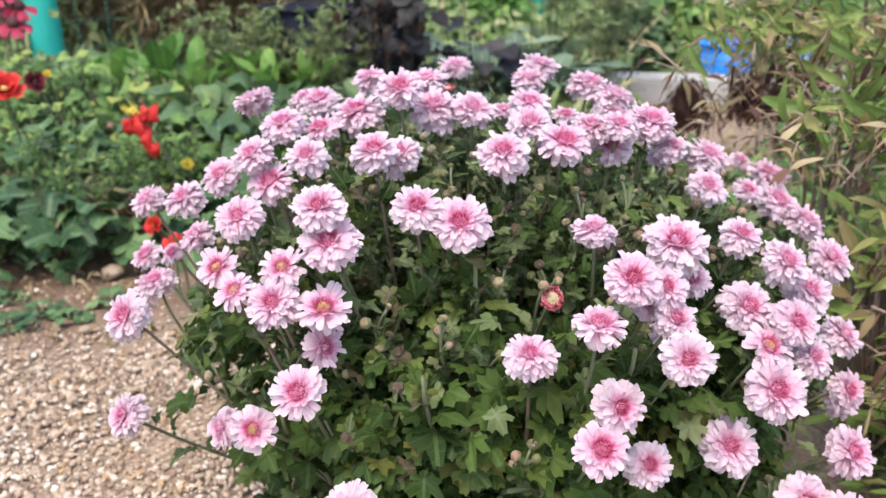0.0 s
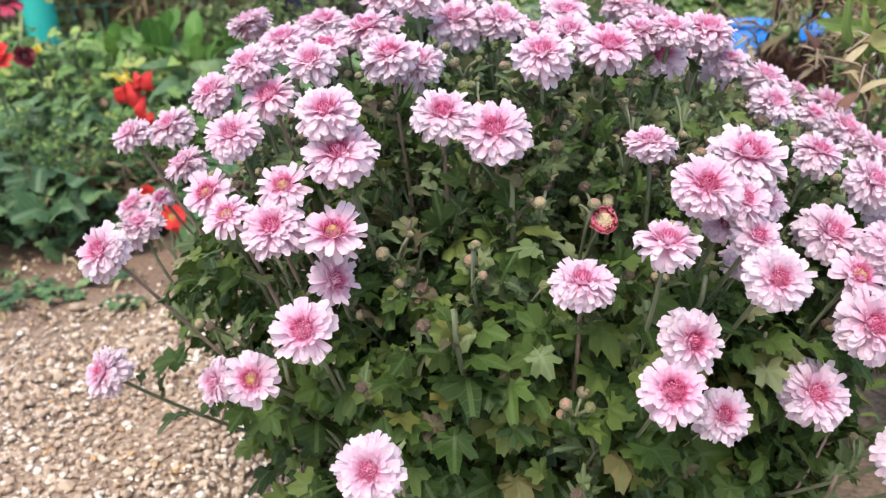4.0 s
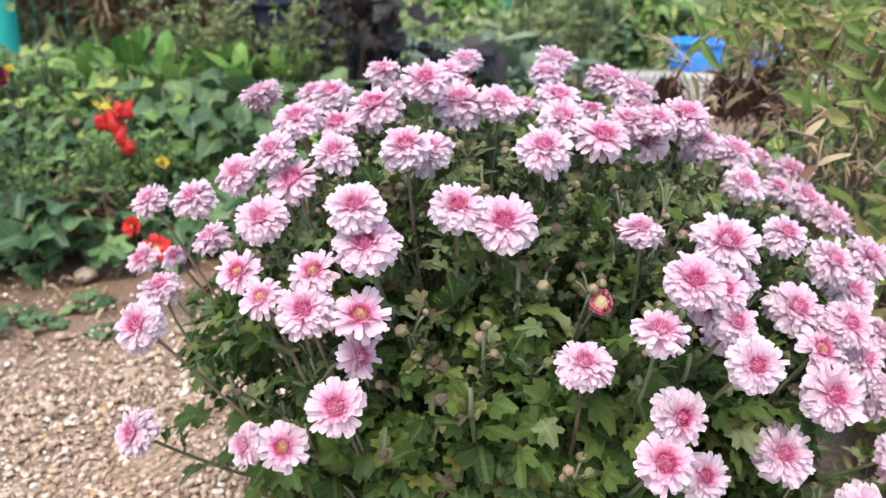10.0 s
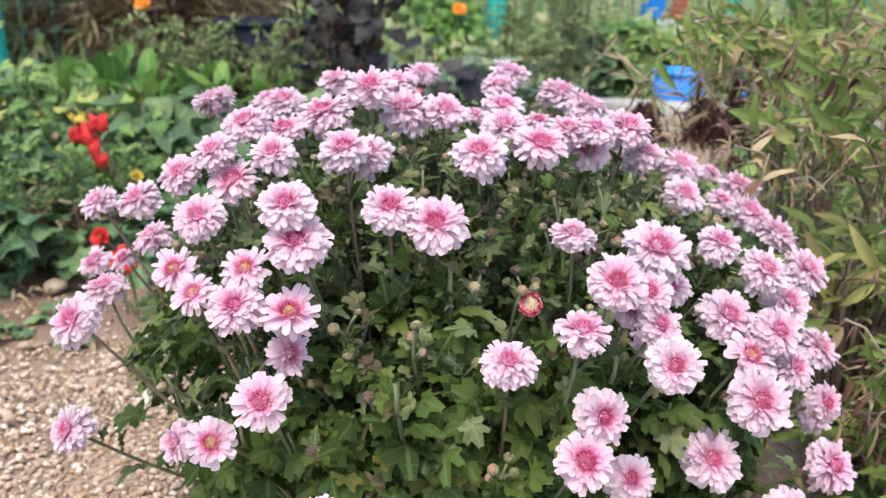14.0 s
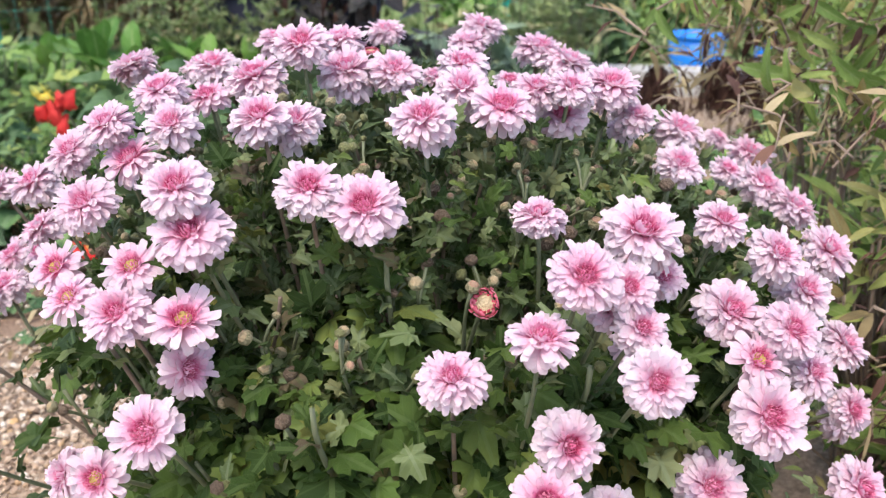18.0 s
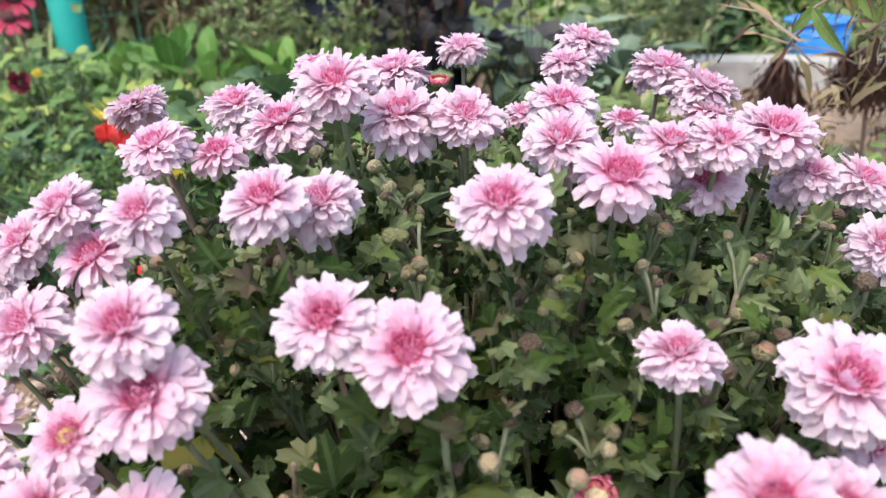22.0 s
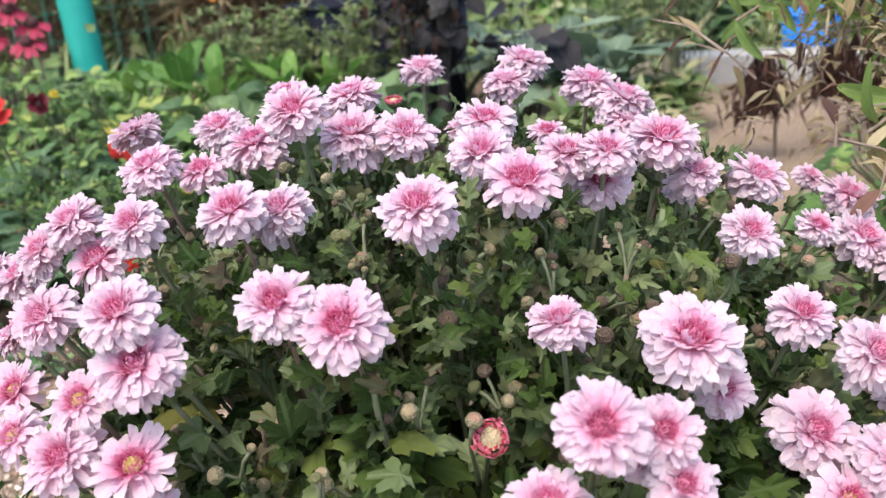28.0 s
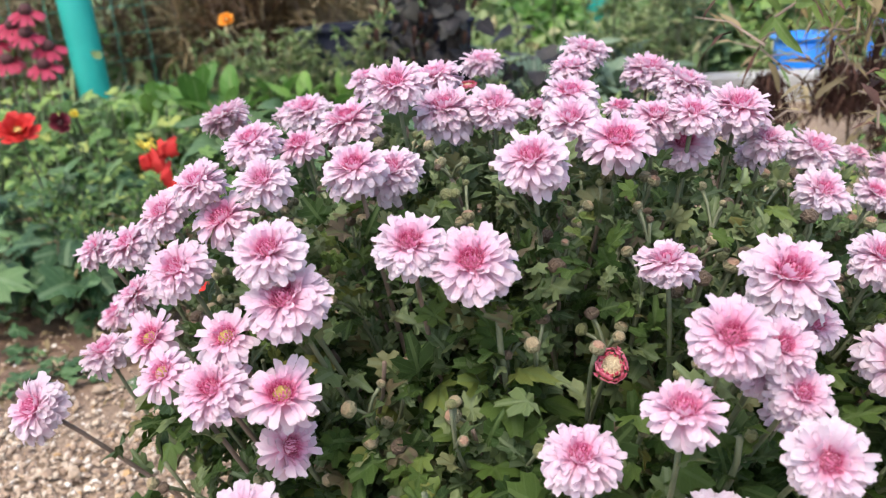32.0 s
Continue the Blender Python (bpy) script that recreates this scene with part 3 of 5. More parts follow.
MUM_LEAVES = [lobed_leaf(d, f, w, i) for i, (d, f, w) in enumerate(((0.35, 0.25, 1.1), (0.15, 0.4, 1.0), (0.5, 0.2, 1.15), (0.0, 0.5, 0.9), (0.3, 0.6, 0.58), (0.1, 0.8, 0.5)))]
MUM_LEAF_MESH = [b.mesh("leaf", mum_leaf) for b in MUM_LEAVES]
BASE = Vector((0.06, 0.92, 0.0))
bush = thing("chrysanthemum_bush", BASE, "dome-shaped chrysanthemum bush covered with pale pink double flowers", "flowering bush")
pick = random.Random(21)
sprig = Buf()      # small leaves along the flower stalks
blooms, paths, sprigs = [], [], []


def stem_to(p, n, root=None, reach=0.12):
    a = Vector((pick.uniform(-0.05, 0.05), pick.uniform(-0.05, 0.05), 0.0)) if root is None else root
    out = Vector((p.x, p.y, 0)) * 0.55
    return bezier(a, a + out + Vector((0, 0, 0.12)), p - n * reach - Vector((0, 0, 0.03)), p, 14)


def bloom(x, y, z, d, style="full", axis=None):
    """One flower head of diameter d whose middle lies at (x, y, z), with its stalk and small leaves."""
    p = Vector((x, y, z)) - BASE
    if axis is None:
        n = (p - Vector((-0.01, 0.03, 0.10))).normalized() + Vector((0, -0.38, 0.5))
        n.x *= 0.8
        n += Vector((pick.uniform(-0.13, 0.13), pick.uniform(-0.13, 0.13), pick.uniform(-0.1, 0.1)))
    else:
        n = Vector(axis)
    n.normalize()
    r = d * (0.53 if y < 0.8 else 0.575)
    seat = p + n * r * (0.1 if style == "full" else 0.04)
    variants = FLOWERS[style]
    outer, inner, disc, calyx = variants[len(blooms) % len(variants)]
    head = put("flower_head", outer, bush, facing(seat, n, pick.uniform(0, 6.28), r), {"full": "pale pink double flower head", "half": "pink flower head with a dense rosy centre", "open": "pink daisy-like flower head with a yellow eye", "bud": "half-open crimson flower bud"}[style])
    put("flower_centre", inner, head)
    put("disc", disc, head)
    put("calyx", calyx, head)
    path = stem_to(seat - n * 0.3 * r, n)
    b = Buf()
    b.tube(path, [0.0024 - 0.0008 * i / 13 for i in range(14)], 6)
    put("stalk", b.mesh("stalk", stalk_green if pick.random() < 0.75 else stalk_brown), bush)
    for i in range(7, 13):
        if pick.random() < 0.85:
            q, t = path[i], (path[i + 1] - path[i]).normalized()
            side = Vector((pick.uniform(-1, 1), pick.uniform(-1, 1), pick.uniform(-0.1, 0.7)))
            sprigs.append((q, pick.choice((3, 4, 5)), laid(q, t * 0.9 + side, t + Vector((0, 0, 0.4)), pick.uniform(0.018, 0.036))))
    blooms.append(p)
    paths.append(path)


bloom(-0.323, 0.890, 0.465, 0.038, "full")
bloom(-0.266, 0.835, 0.485, 0.041, "full")
bloom(-0.238, 0.772, 0.467, 0.036, "full", (-0.5, -0.2, 0.75))
bloom(-0.184, 0.726, 0.501, 0.046, "full")
bloom(-0.369, 0.987, 0.364, 0.041, "half", (-0.45, -0.35, 0.8))
bloom(-0.317, 0.932, 0.388, 0.031, "half")
bloom(-0.307, 0.838, 0.390, 0.042, "full", (-0.25, -0.1, 0.95))
bloom(-0.285, 0.694, 0.419, 0.046, "full", (-0.4, -0.6, 0.65))
bloom(-0.203, 0.707, 0.461, 0.041, "open")
bloom(-0.177, 0.660, 0.459, 0.039, "open")
bloom(-0.142, 0.646, 0.453, 0.046, "full")
bloom(-0.136, 0.666, 0.478, 0.041, "open")
bloom(-0.099, 0.640, 0.452, 0.048, "open", (0.1, -0.42, 0.9))
bloom(-0.101, 0.645, 0.414, 0.042, "half", (0.75, -0.5, 0.25))
bloom(-0.116, 0.594, 0.399, 0.047, "half", (-0.1, -0.75, 0.6))
bloom(-0.161, 0.620, 0.348, 0.043, "open", (-0.2, -0.85, 0.45))
bloom(-0.196, 0.653, 0.328, 0.037, "full", (-0.7, -0.6, 0.35))
bloom(-0.307, 0.711, 0.304, 0.045, "full", (-0.55, -0.6, 0.6))
bloom(-0.213, 0.788, 0.523, 0.040, "full")
bloom(-0.178, 0.773, 0.547, 0.041, "full")
bloom(-0.161, 0.764, 0.524, 0.048, "half")
bloom(-0.122, 0.742, 0.554, 0.039, "full")
bloom(-0.102, 0.668, 0.530, 0.046, "full")
bloom(-0.094, 0.660, 0.502, 0.052, "full")
bloom(-0.215, 0.967, 0.560, 0.045, "full", (-0.35, 0.05, 0.9))
bloom(-0.167, 0.878, 0.552, 0.047, "full")
bloom(-0.129, 0.884, 0.547, 0.040, "half")
bloom(-0.092, 0.908, 0.558, 0.052, "full")
bloom(-0.140, 0.970, 0.559, 0.044, "full")
bloom(-0.164, 1.017, 0.551, 0.040, "full")
bloom(-0.086, 0.997, 0.580, 0.037, "full")
bloom(-0.043, 0.852, 0.594, 0.045, "full")
bloom(-0.020, 0.947, 0.584, 0.045, "full")
bloom(-0.009, 0.884, 0.568, 0.052, "full")
bloom(0.017, 1.133, 0.572, 0.042, "full", (0, -0.2, 1))
bloom(0.032, 0.874, 0.569, 0.043, "full")
bloom(-0.067, 1.069, 0.548, 0.029, "full")
bloom(-0.062, 0.753, 0.556, 0.045, "full")
bloom(-0.042, 0.781, 0.545, 0.046, "full")
bloom(-0.022, 0.687, 0.523, 0.046, "full")
bloom(0.015, 0.680, 0.512, 0.052, "full")
bloom(0.054, 0.741, 0.557, 0.049, "full")
bloom(0.115, 0.789, 0.556, 0.053, "half")
bloom(0.119, 1.065, 0.584, 0.044, "full", (0.25, -0.15, 0.95))
bloom(0.103, 1.032, 0.572, 0.040, "full")
bloom(0.090, 0.881, 0.573, 0.043, "full")
bloom(0.087, 0.842, 0.560, 0.046, "full")
bloom(0.068, 0.956, 0.552, 0.029, "half")
bloom(0.177, 1.040, 0.565, 0.047, "full")
bloom(0.203, 1.014, 0.554, 0.051, "full")
bloom(0.145, 0.818, 0.564, 0.037, "full")
bloom(0.170, 0.811, 0.566, 0.036, "full")
bloom(0.214, 0.861, 0.558, 0.048, "full")
bloom(0.168, 0.832, 0.540, 0.040, "full", (-0.15, -0.6, 0.8))
bloom(0.237, 0.865, 0.532, 0.034, "full")
bloom(0.231, 0.880, 0.516, 0.027, "full")
bloom(0.302, 0.945, 0.501, 0.048, "full")
bloom(0.267, 0.824, 0.500, 0.039, "full")
bloom(0.368, 1.024, 0.474, 0.029, "full")
bloom(0.391, 0.989, 0.466, 0.045, "full")
bloom(0.134, 0.711, 0.494, 0.040, "full", (-0.1, -0.12, 1.0))
bloom(0.205, 0.701, 0.486, 0.060, "full", (0.15, -0.5, 0.8))
bloom(0.148, 0.612, 0.490, 0.046, "full")
bloom(0.179, 0.631, 0.474, 0.039, "full")
bloom(0.227, 0.715, 0.445, 0.036, "full")
bloom(0.187, 0.618, 0.452, 0.037, "full")
bloom(0.185, 0.571, 0.442, 0.042, "full", (-0.05, -0.85, 0.5))
bloom(0.122, 0.596, 0.458, 0.047, "half", (0.05, -0.22, 1.0))
bloom(0.093, 0.665, 0.449, 0.027, "bud", (0.1, -0.8, 0.6))
bloom(0.069, 0.602, 0.427, 0.045, "full", (-0.05, -0.3, 0.95))
bloom(0.138, 0.579, 0.395, 0.043, "full", (0.3, -0.85, 0.4))
bloom(0.280, 0.751, 0.475, 0.041, "full")
bloom(0.380, 0.924, 0.452, 0.050, "full")
bloom(0.406, 0.903, 0.436, 0.046, "full")
bloom(0.319, 0.737, 0.454, 0.048, "full")
bloom(0.391, 0.800, 0.432, 0.045, "full")
bloom(0.353, 0.752, 0.417, 0.047, "full")
bloom(0.277, 0.705, 0.422, 0.053, "full")
bloom(0.310, 0.675, 0.422, 0.044, "full")
bloom(0.285, 0.665, 0.404, 0.046, "open")
bloom(0.330, 0.676, 0.387, 0.040, "full")
bloom(0.284, 0.634, 0.378, 0.055, "full", (0.1, -0.8, 0.6))
bloom(0.400, 0.766, 0.362, 0.046, "full")
bloom(0.433, 0.806, 0.267, 0.042, "full", (0.4, -0.75, 0.45))
bloom(0.402, 0.740, 0.316, 0.040, "full", (0.4, -0.75, 0.45))
bloom(0.372, 0.660, 0.298, 0.050, "full")
bloom(0.249, 0.631, 0.324, 0.052, "full", (0.1, -0.75, 0.65))
bloom(0.122, 0.555, 0.372, 0.047, "half")
bloom(0.172, 0.600, 0.326, 0.041, "full")
bloom(-0.070, 0.530, 0.333, 0.045, "full")
bloom(0.135, 0.930, 0.552, 0.028, "half", (0, -0.3, 1))
bloom(0.308, 0.600, 0.289, 0.049, "full", (0.1, -0.8, 0.6))
bloom(0.336, 0.580, 0.286, 0.048, "full", (0.2, -0.8, 0.6))
bloom(0.204, 0.990, 0.541, 0.036, "full")
bloom(0.228, 0.930, 0.530, 0.031, "full")
bloom(0.006, 1.000, 0.567, 0.019, "bud", (0, -0.2, 1))
bloom(0.336, 0.900, 0.473, 0.031, "full")
bloom(0.172, 0.640, 0.455, 0.032, "full")
bloom(0.197, 0.660, 0.419, 0.033, "full")

heads = np.array([list(q) for q in blooms])


def clear_of_heads(p, gap):
    return np.min(np.sum((heads - np.array(p)) ** 2, 1)) > gap * gap


for q, k, m in sprigs:
    if clear_of_heads(m @ Vector((0, 0.7, 0)), 0.026):
        spread(sprig, MUM_LEAVES[k], m)
put("small_foliage", sprig.mesh("small_foliage", young_leaf), bush)["kind"] = "stuff"


def build_canopy():
    rng = random.Random(5)
    centre, rad = Vector((-0.01, 0.0, 0.2)), Vector((0.385, 0.35, 0.355))
    rest, upper, single = Buf(), Buf(), 0
    for i in range(14500):
        u, th = rng.uniform(-0.55, 1), rng.uniform(0, 2 * math.pi)
        c = math.sqrt(1 - u * u)
        f = rng.uniform(0.8, 1.0) if i < 10500 else rng.uniform(0.4, 0.82)
        o = Vector((c * math.cos(th), c * math.sin(th), u))
        f *= 1 + 0.10 * noise.noise(o * 3.1)
        if o.y < 0:      # the front is hollow below the flowers
            f *= 1 - 0.2 * min(1.0, max(0.0, (0.5 - u) / 0.4)) * min(1.0, max(0.0, 1.15 - 1.4 * abs(o.x)))
        p = centre + Vector((o.x * rad.x, o.y * rad.y, o.z * rad.z)) * f
        if i < 10500 and noise.noise(o * 6.5 + Vector((3, 1, 0))) > (0.25 if o.z > 0.35 else 0.02):
            continue
        if p.z < 0.02 or (p.x < -0.18 and p.z < 0.34 and rng.random() < 0.5):
            continue
        waist = 1 - 0.5 * max(0.0, (0.3 - p.z) / 0.3) ** 1.2
        p.x, p.y = p.x * waist + (0.03 if p.x < -0.15 else 0), p.y * (0.5 + 0.5 * waist)
        high = min(1.0, max(0.0, (p.z - 0.32) / 0.14))      # leaves near the top are smaller, narrower and steeper
        out = Vector((o.x, o.y, rng.uniform(-0.8, 0.35) + high * rng.uniform(0.5, 1.4))) + Vector((rng.uniform(-0.9, 0.9), rng.uniform(-0.9, 0.9), 0))
        up = Vector((0.7 * o.x + rng.uniform(-0.7, 0.7), 0.7 * o.y + rng.uniform(-0.7, 0.7), 0.75))
        m = laid(p, out, up, rng.uniform(0.02, 0.043) * (1 - 0.35 * high))
        if f > 0.75 and not (clear_of_heads(p, 0.03) and clear_of_heads(m @ Vector((0, 0.8, 0)), 0.03)):
            continue
        k = rng.choice((0, 1, 2, 3)) if rng.random() > high * 0.75 else rng.choice((3, 4, 5))
        if single < 300 and f > 0.92 and p.y < -0.14 and abs(p.x) < 0.33 and p.z > 0.1:
            put("leaf", MUM_LEAF_MESH[k], bush, m)
            single += 1
        else:
            spread(upper if rng.random() < high * 0.8 else rest, MUM_LEAVES[k], m)
    put("foliage", rest.mesh("foliage", mum_leaf), bush)["kind"] = "stuff"
    put("upper_foliage", upper.mesh("upper_foliage", young_leaf), bush, None, "small grey-green leaves near the top")["kind"] = "stuff"


build_canopy()

def ribbed(profile, material, name, sides=18, ribs=6, depth=0.05):
    b = lathe(profile, sides)
    v = b.v[0]
    v[:, :2] *= (1 + depth * np.cos(ribs * np.arctan2(v[:, 1], v[:, 0])))[:, None]
    return b.mesh(name, material)


CUP = [(0.09, -0.95), (0.16, -0.8), (0.55, -0.62), (0.92, -0.25), (1.0, 0.15), (0.88, 0.5), (0.66, 0.7)]
TOP = [(0.84, 0.46), (0.66, 0.72), (0.36, 0.88), (0.12, 0.93), (0.001, 0.9)]
BUDS = [(ribbed(CUP, bud_scale, "bud"), ribbed(TOP, bud_cream, "bud_tip"), "round beige flower bud"),
        (ribbed(CUP, bud_lime, "bud"), ribbed(TOP, bud_lime, "bud_tip"), "tight yellow-green flower bud"),
        (ribbed(CUP, bud_brown, "bud", depth=0.1), ribbed(TOP, bud_brown, "bud_tip", depth=0.12), "dried brown flower bud"),
        (ribbed(CUP, bud_scale, "bud"), ribbed(TOP, bud_red, "bud_tip"), "beige flower bud with a reddish tip")]


def bud(p, n, r, sort):
    """A bud on a side stalk that leaves the nearest flower stalk."""
    n = Vector(n).normalized()
    cup, top, label = BUDS[sort]
    o = put("bud", cup, bush, facing(p, n, pick.uniform(0, 6), r), label)
    put("bud_tip", top, o)
    near = min(paths, key=lambda q: (q[10] - p).length + (0.05 if q[10].z > p.z else 0))
    a = near[10]
    if (a - p).length > 0.09 or a.z > p.z - 0.015:
        a = p - Vector((p.x * 0.15, p.y * 0.15, 0.07))
    b = Buf()
    b.tube(bezier(a, a.lerp(p, 0.4) + Vector((0, 0, 0.004)), p - n * 0.03, p - n * 0.8 * r, 8), [0.0015, 0.0015, 0.0014, 0.0013, 0.0013, 0.0013, 0.0014, 0.0017], 6)
    put("bud_stalk", b.mesh("bud_stalk", stalk_green), bush)


for spot, r in (((0.183, 0.747, 0.476), 0.0062), ((0.067, 0.736, 0.486), 0.0062), ((-0.001, 0.853, 0.514), 0.0065), ((-0.037, 0.617, 0.390), 0.0055), ((0.085, 0.66, 0.463), 0.005), ((0.16, 0.73, 0.475), 0.006), ((0.25, 0.80, 0.49), 0.006)):
    bud(Vector(spot) - BASE, (pick.uniform(-0.3, 0.3), -0.3, 1), r, pick.choice((0, 3, 3, 2)))


def bud_spray(p, n, rng):
    """A grey-green side stalk that forks into a few buds, with small upright leaves."""
    n = Vector(n).normalized()
    foot = p - n * rng.uniform(0.05, 0.08) - Vector((p.x * 0.1, p.y * 0.1, 0.05))
    fork = p - n * rng.uniform(0.018, 0.03)
    b = Buf()
    b.tube(bezier(foot, foot.lerp(fork, 0.4) + Vector((0, 0, 0.006)), fork - n * 0.02, fork, 8), [0.0017, 0.0017, 0.0016, 0.0016, 0.0015, 0.0015, 0.0015, 0.0016], 6)
    put("bud_stalk", b.mesh("bud_stalk", stalk_green if rng.random() < 0.75 else stalk_brown), bush)
    for k in range(rng.choice((1, 2, 2, 3, 4))):
        d = (n + Vector((rng.uniform(-0.9, 0.9), rng.uniform(-0.9, 0.9), rng.uniform(-0.1, 0.6)))).normalized()
        tip = fork + d * rng.uniform(0.014, 0.034)
        r = rng.uniform(0.003, 0.0058) * (1 if k == 0 else 0.85)
        if not clear_of_heads(tip, 0.026):
            continue
        cup, top, label = BUDS[rng.choice((0, 0, 0, 1, 2, 2, 2, 3))]
        o = put("bud", cup, bush, facing(tip, d, rng.uniform(0, 6), r), label)
        put("bud_tip", top, o)
        b = Buf()
        b.tube([fork, fork.lerp(tip, 0.5) + n * 0.003, tip - d * 0.8 * r], [0.0012, 0.0011, 0.0014], 6)
        put("bud_stalk", b.mesh("bud_stalk", stalk_green), bush)
    for k in range(8):
        q = foot.lerp(fork, 0.2 + 0.11 * k)
        side = Vector((rng.uniform(-1, 1), rng.uniform(-1, 1), rng.uniform(0.2, 1.0)))
        m = laid(q, n * 0.7 + side, n + Vector((0, 0, 0.4)), rng.uniform(0.016, 0.034))
        if clear_of_heads(m @ Vector((0, 0.7, 0)), 0.026):
            spread(SPRAY_LEAVES, MUM_LEAVES[rng.choice((3, 4, 5))], m)


def scatter_buds():
    rng = random.Random(77)
    made = 0
    while made < 210:
        u, th = rng.uniform(0.1, 1), rng.uniform(0, 2 * math.pi)
        c = math.sqrt(1 - u * u)
        o = Vector((c * math.cos(th), c * math.sin(th), u))
        p = Vector((-0.01, 0, 0.2)) + Vector((o.x * 0.39, o.y * 0.345, o.z * 0.345)) * rng.uniform(0.97, 1.05)
        if min((p - q).length for q in blooms) < 0.036 or (p.y > 0.06 and rng.random() < 0.6) or (p.z < 0.4 and rng.random() < 0.85) or (p.x < -0.19 and p.z < 0.34) or (p.x < -0.27 and p.z < 0.42):
            continue
        bud_spray(p, o + Vector((rng.uniform(-0.4, 0.4), rng.uniform(-0.4, 0.4), 0.8)), rng)
        made += 1


SPRAY_LEAVES = Buf()
scatter_buds()
put("spray_foliage", SPRAY_LEAVES.mesh("spray_foliage", young_leaf), bush)["kind"] = "stuff"


def cut_stalks():
    """Stubs where spent flowers were cut off."""
    rng = random.Random(31)
    for q in rng.sample(paths, 90):
        a = q[9]
        d = Vector((rng.uniform(-0.5, 0.5), rng.uniform(-0.6, 0.2), 1)).normalized()
        b = Buf()
        ln = rng.uniform(0.03, 0.075)
        b.tube([a, a + d * ln * 0.5 + Vector((0.002, 0, 0)), a + d * ln], [0.0015, 0.0014, 0.0016], 7)
        put("cut_stalk", b.mesh("cut_stalk", stalk_green if rng.random() < 0.6 else stalk_brown), bush, None, "short stub of a cut stalk")


cut_stalks()


def shoot(x, y, z, seed):
    """A young flowerless shoot with narrow upright leaves."""
    rng = random.Random(seed)
    top = Vector((x, y, z)) - BASE
    a = Vector((top.x * 0.8, top.y * 0.85, top.z - 0.13))
    path = bezier(a, a + Vector((0, 0, 0.05)), top - Vector((0, 0, 0.05)), top, 9)
    b = Buf()
    b.tube(path, [0.0027 - 0.0001 * k for k in range(9)], 6)
    o = put("shoot", b.mesh("shoot", stalk_green), bush, None, "young leafy shoot")
    for k in range(11):
        q = path[3 + k // 2] if k < 10 else path[-1]
        d = Vector((math.cos(2.4 * k), math.sin(2.4 * k), 0.35 + 0.12 * k))
        put("leaf", MUM_LEAF_MESH[k % 3 if k < 6 else 3 + k % 3], o, laid(q, d, (0, 0, 1), 0.046 - 0.0026 * k + rng.uniform(-0.003, 0.003)))


for i, spot in enumerate(((0.028, 0.68, 0.478), (-0.016, 0.60, 0.41), (0.16, 0.63, 0.42), (-0.05, 0.64, 0.36), (0.11, 0.68, 0.36), (0.22, 0.66, 0.36), (-0.15, 0.68, 0.33), (-0.13, 0.75, 0.48))):
    shoot(*spot, 60 + i)


# ---- the beds behind ----
VINE_BUF = [lobed_leaf(d, f, w, 30 + i) for i, (d, f, w) in enumerate(((0.2, 0.25, 1.15), (0.45, 0.15, 1.05), (0.1, 0.4, 1.2)))]
VINE = [b.mesh("leaf", squash_leaf) for b in VINE_BUF]
SOFT = [b.mesh("leaf", soft_leaf) for b in (leaf_buf(w_heart, 12, 0.25, 0.2, 0.05, 0.05, 1), lobed_leaf(0.3, 0.3, 1.0, 41), lobed_leaf(0.1, 0.5, 0.7, 42))]
CHARD = [leaf_buf(w_spoon, 12, d, 0.3, 0.05, 0.06, i).mesh("leaf", chard_leaf) for i, d in enumerate((0.25, 0.5, 0.1))]
COMFREY = [leaf_buf(w_broad, 14, d, 0.5, 0.05, 0.13, i).mesh("leaf", comfrey_leaf) for i, d in enumerate((0.45, 0.8, 0.25))]
PURPLE = [leaf_buf(w_heart, 12, d, 0.2, 0.05, 0.03, i).mesh("leaf", purple_leaf) for i, d in enumerate((0.3, 0.6, 0.1))]
KALE = [leaf_buf(w_broad, 13, d, 0.3, 0.05, 0.08, i).mesh("leaf", kale_leaf) for i, d in enumerate((0.5, 0.9, 0.3))]
LANCE = [leaf_buf(w_lance, 9, d, 0.35, 0.05, 0.02, i).mesh("leaf", lance_leaf) for i, d in enumerate((0.3, 0.6, 0.1))]
T_LANCE = leaf_buf(w_lance, 7, 0.4, 0.3, 0, 0.02, 3)
T_DRY = leaf_buf(w_lance, 7, 0.9, 0.7, 0, 0.09, 4)
T_THIN = leaf_buf(lambda q: 0.35 * w_lance(q), 6, 0.7, 0.5, 0, 0.05, 9)
T_BLADE = leaf_buf(w_blade, 6, 0.35, 0.2, 0, 0.0, 5)
T_SOFT = leaf_buf(w_heart, 7, 0.3, 0.2, 0, 0.04, 6)


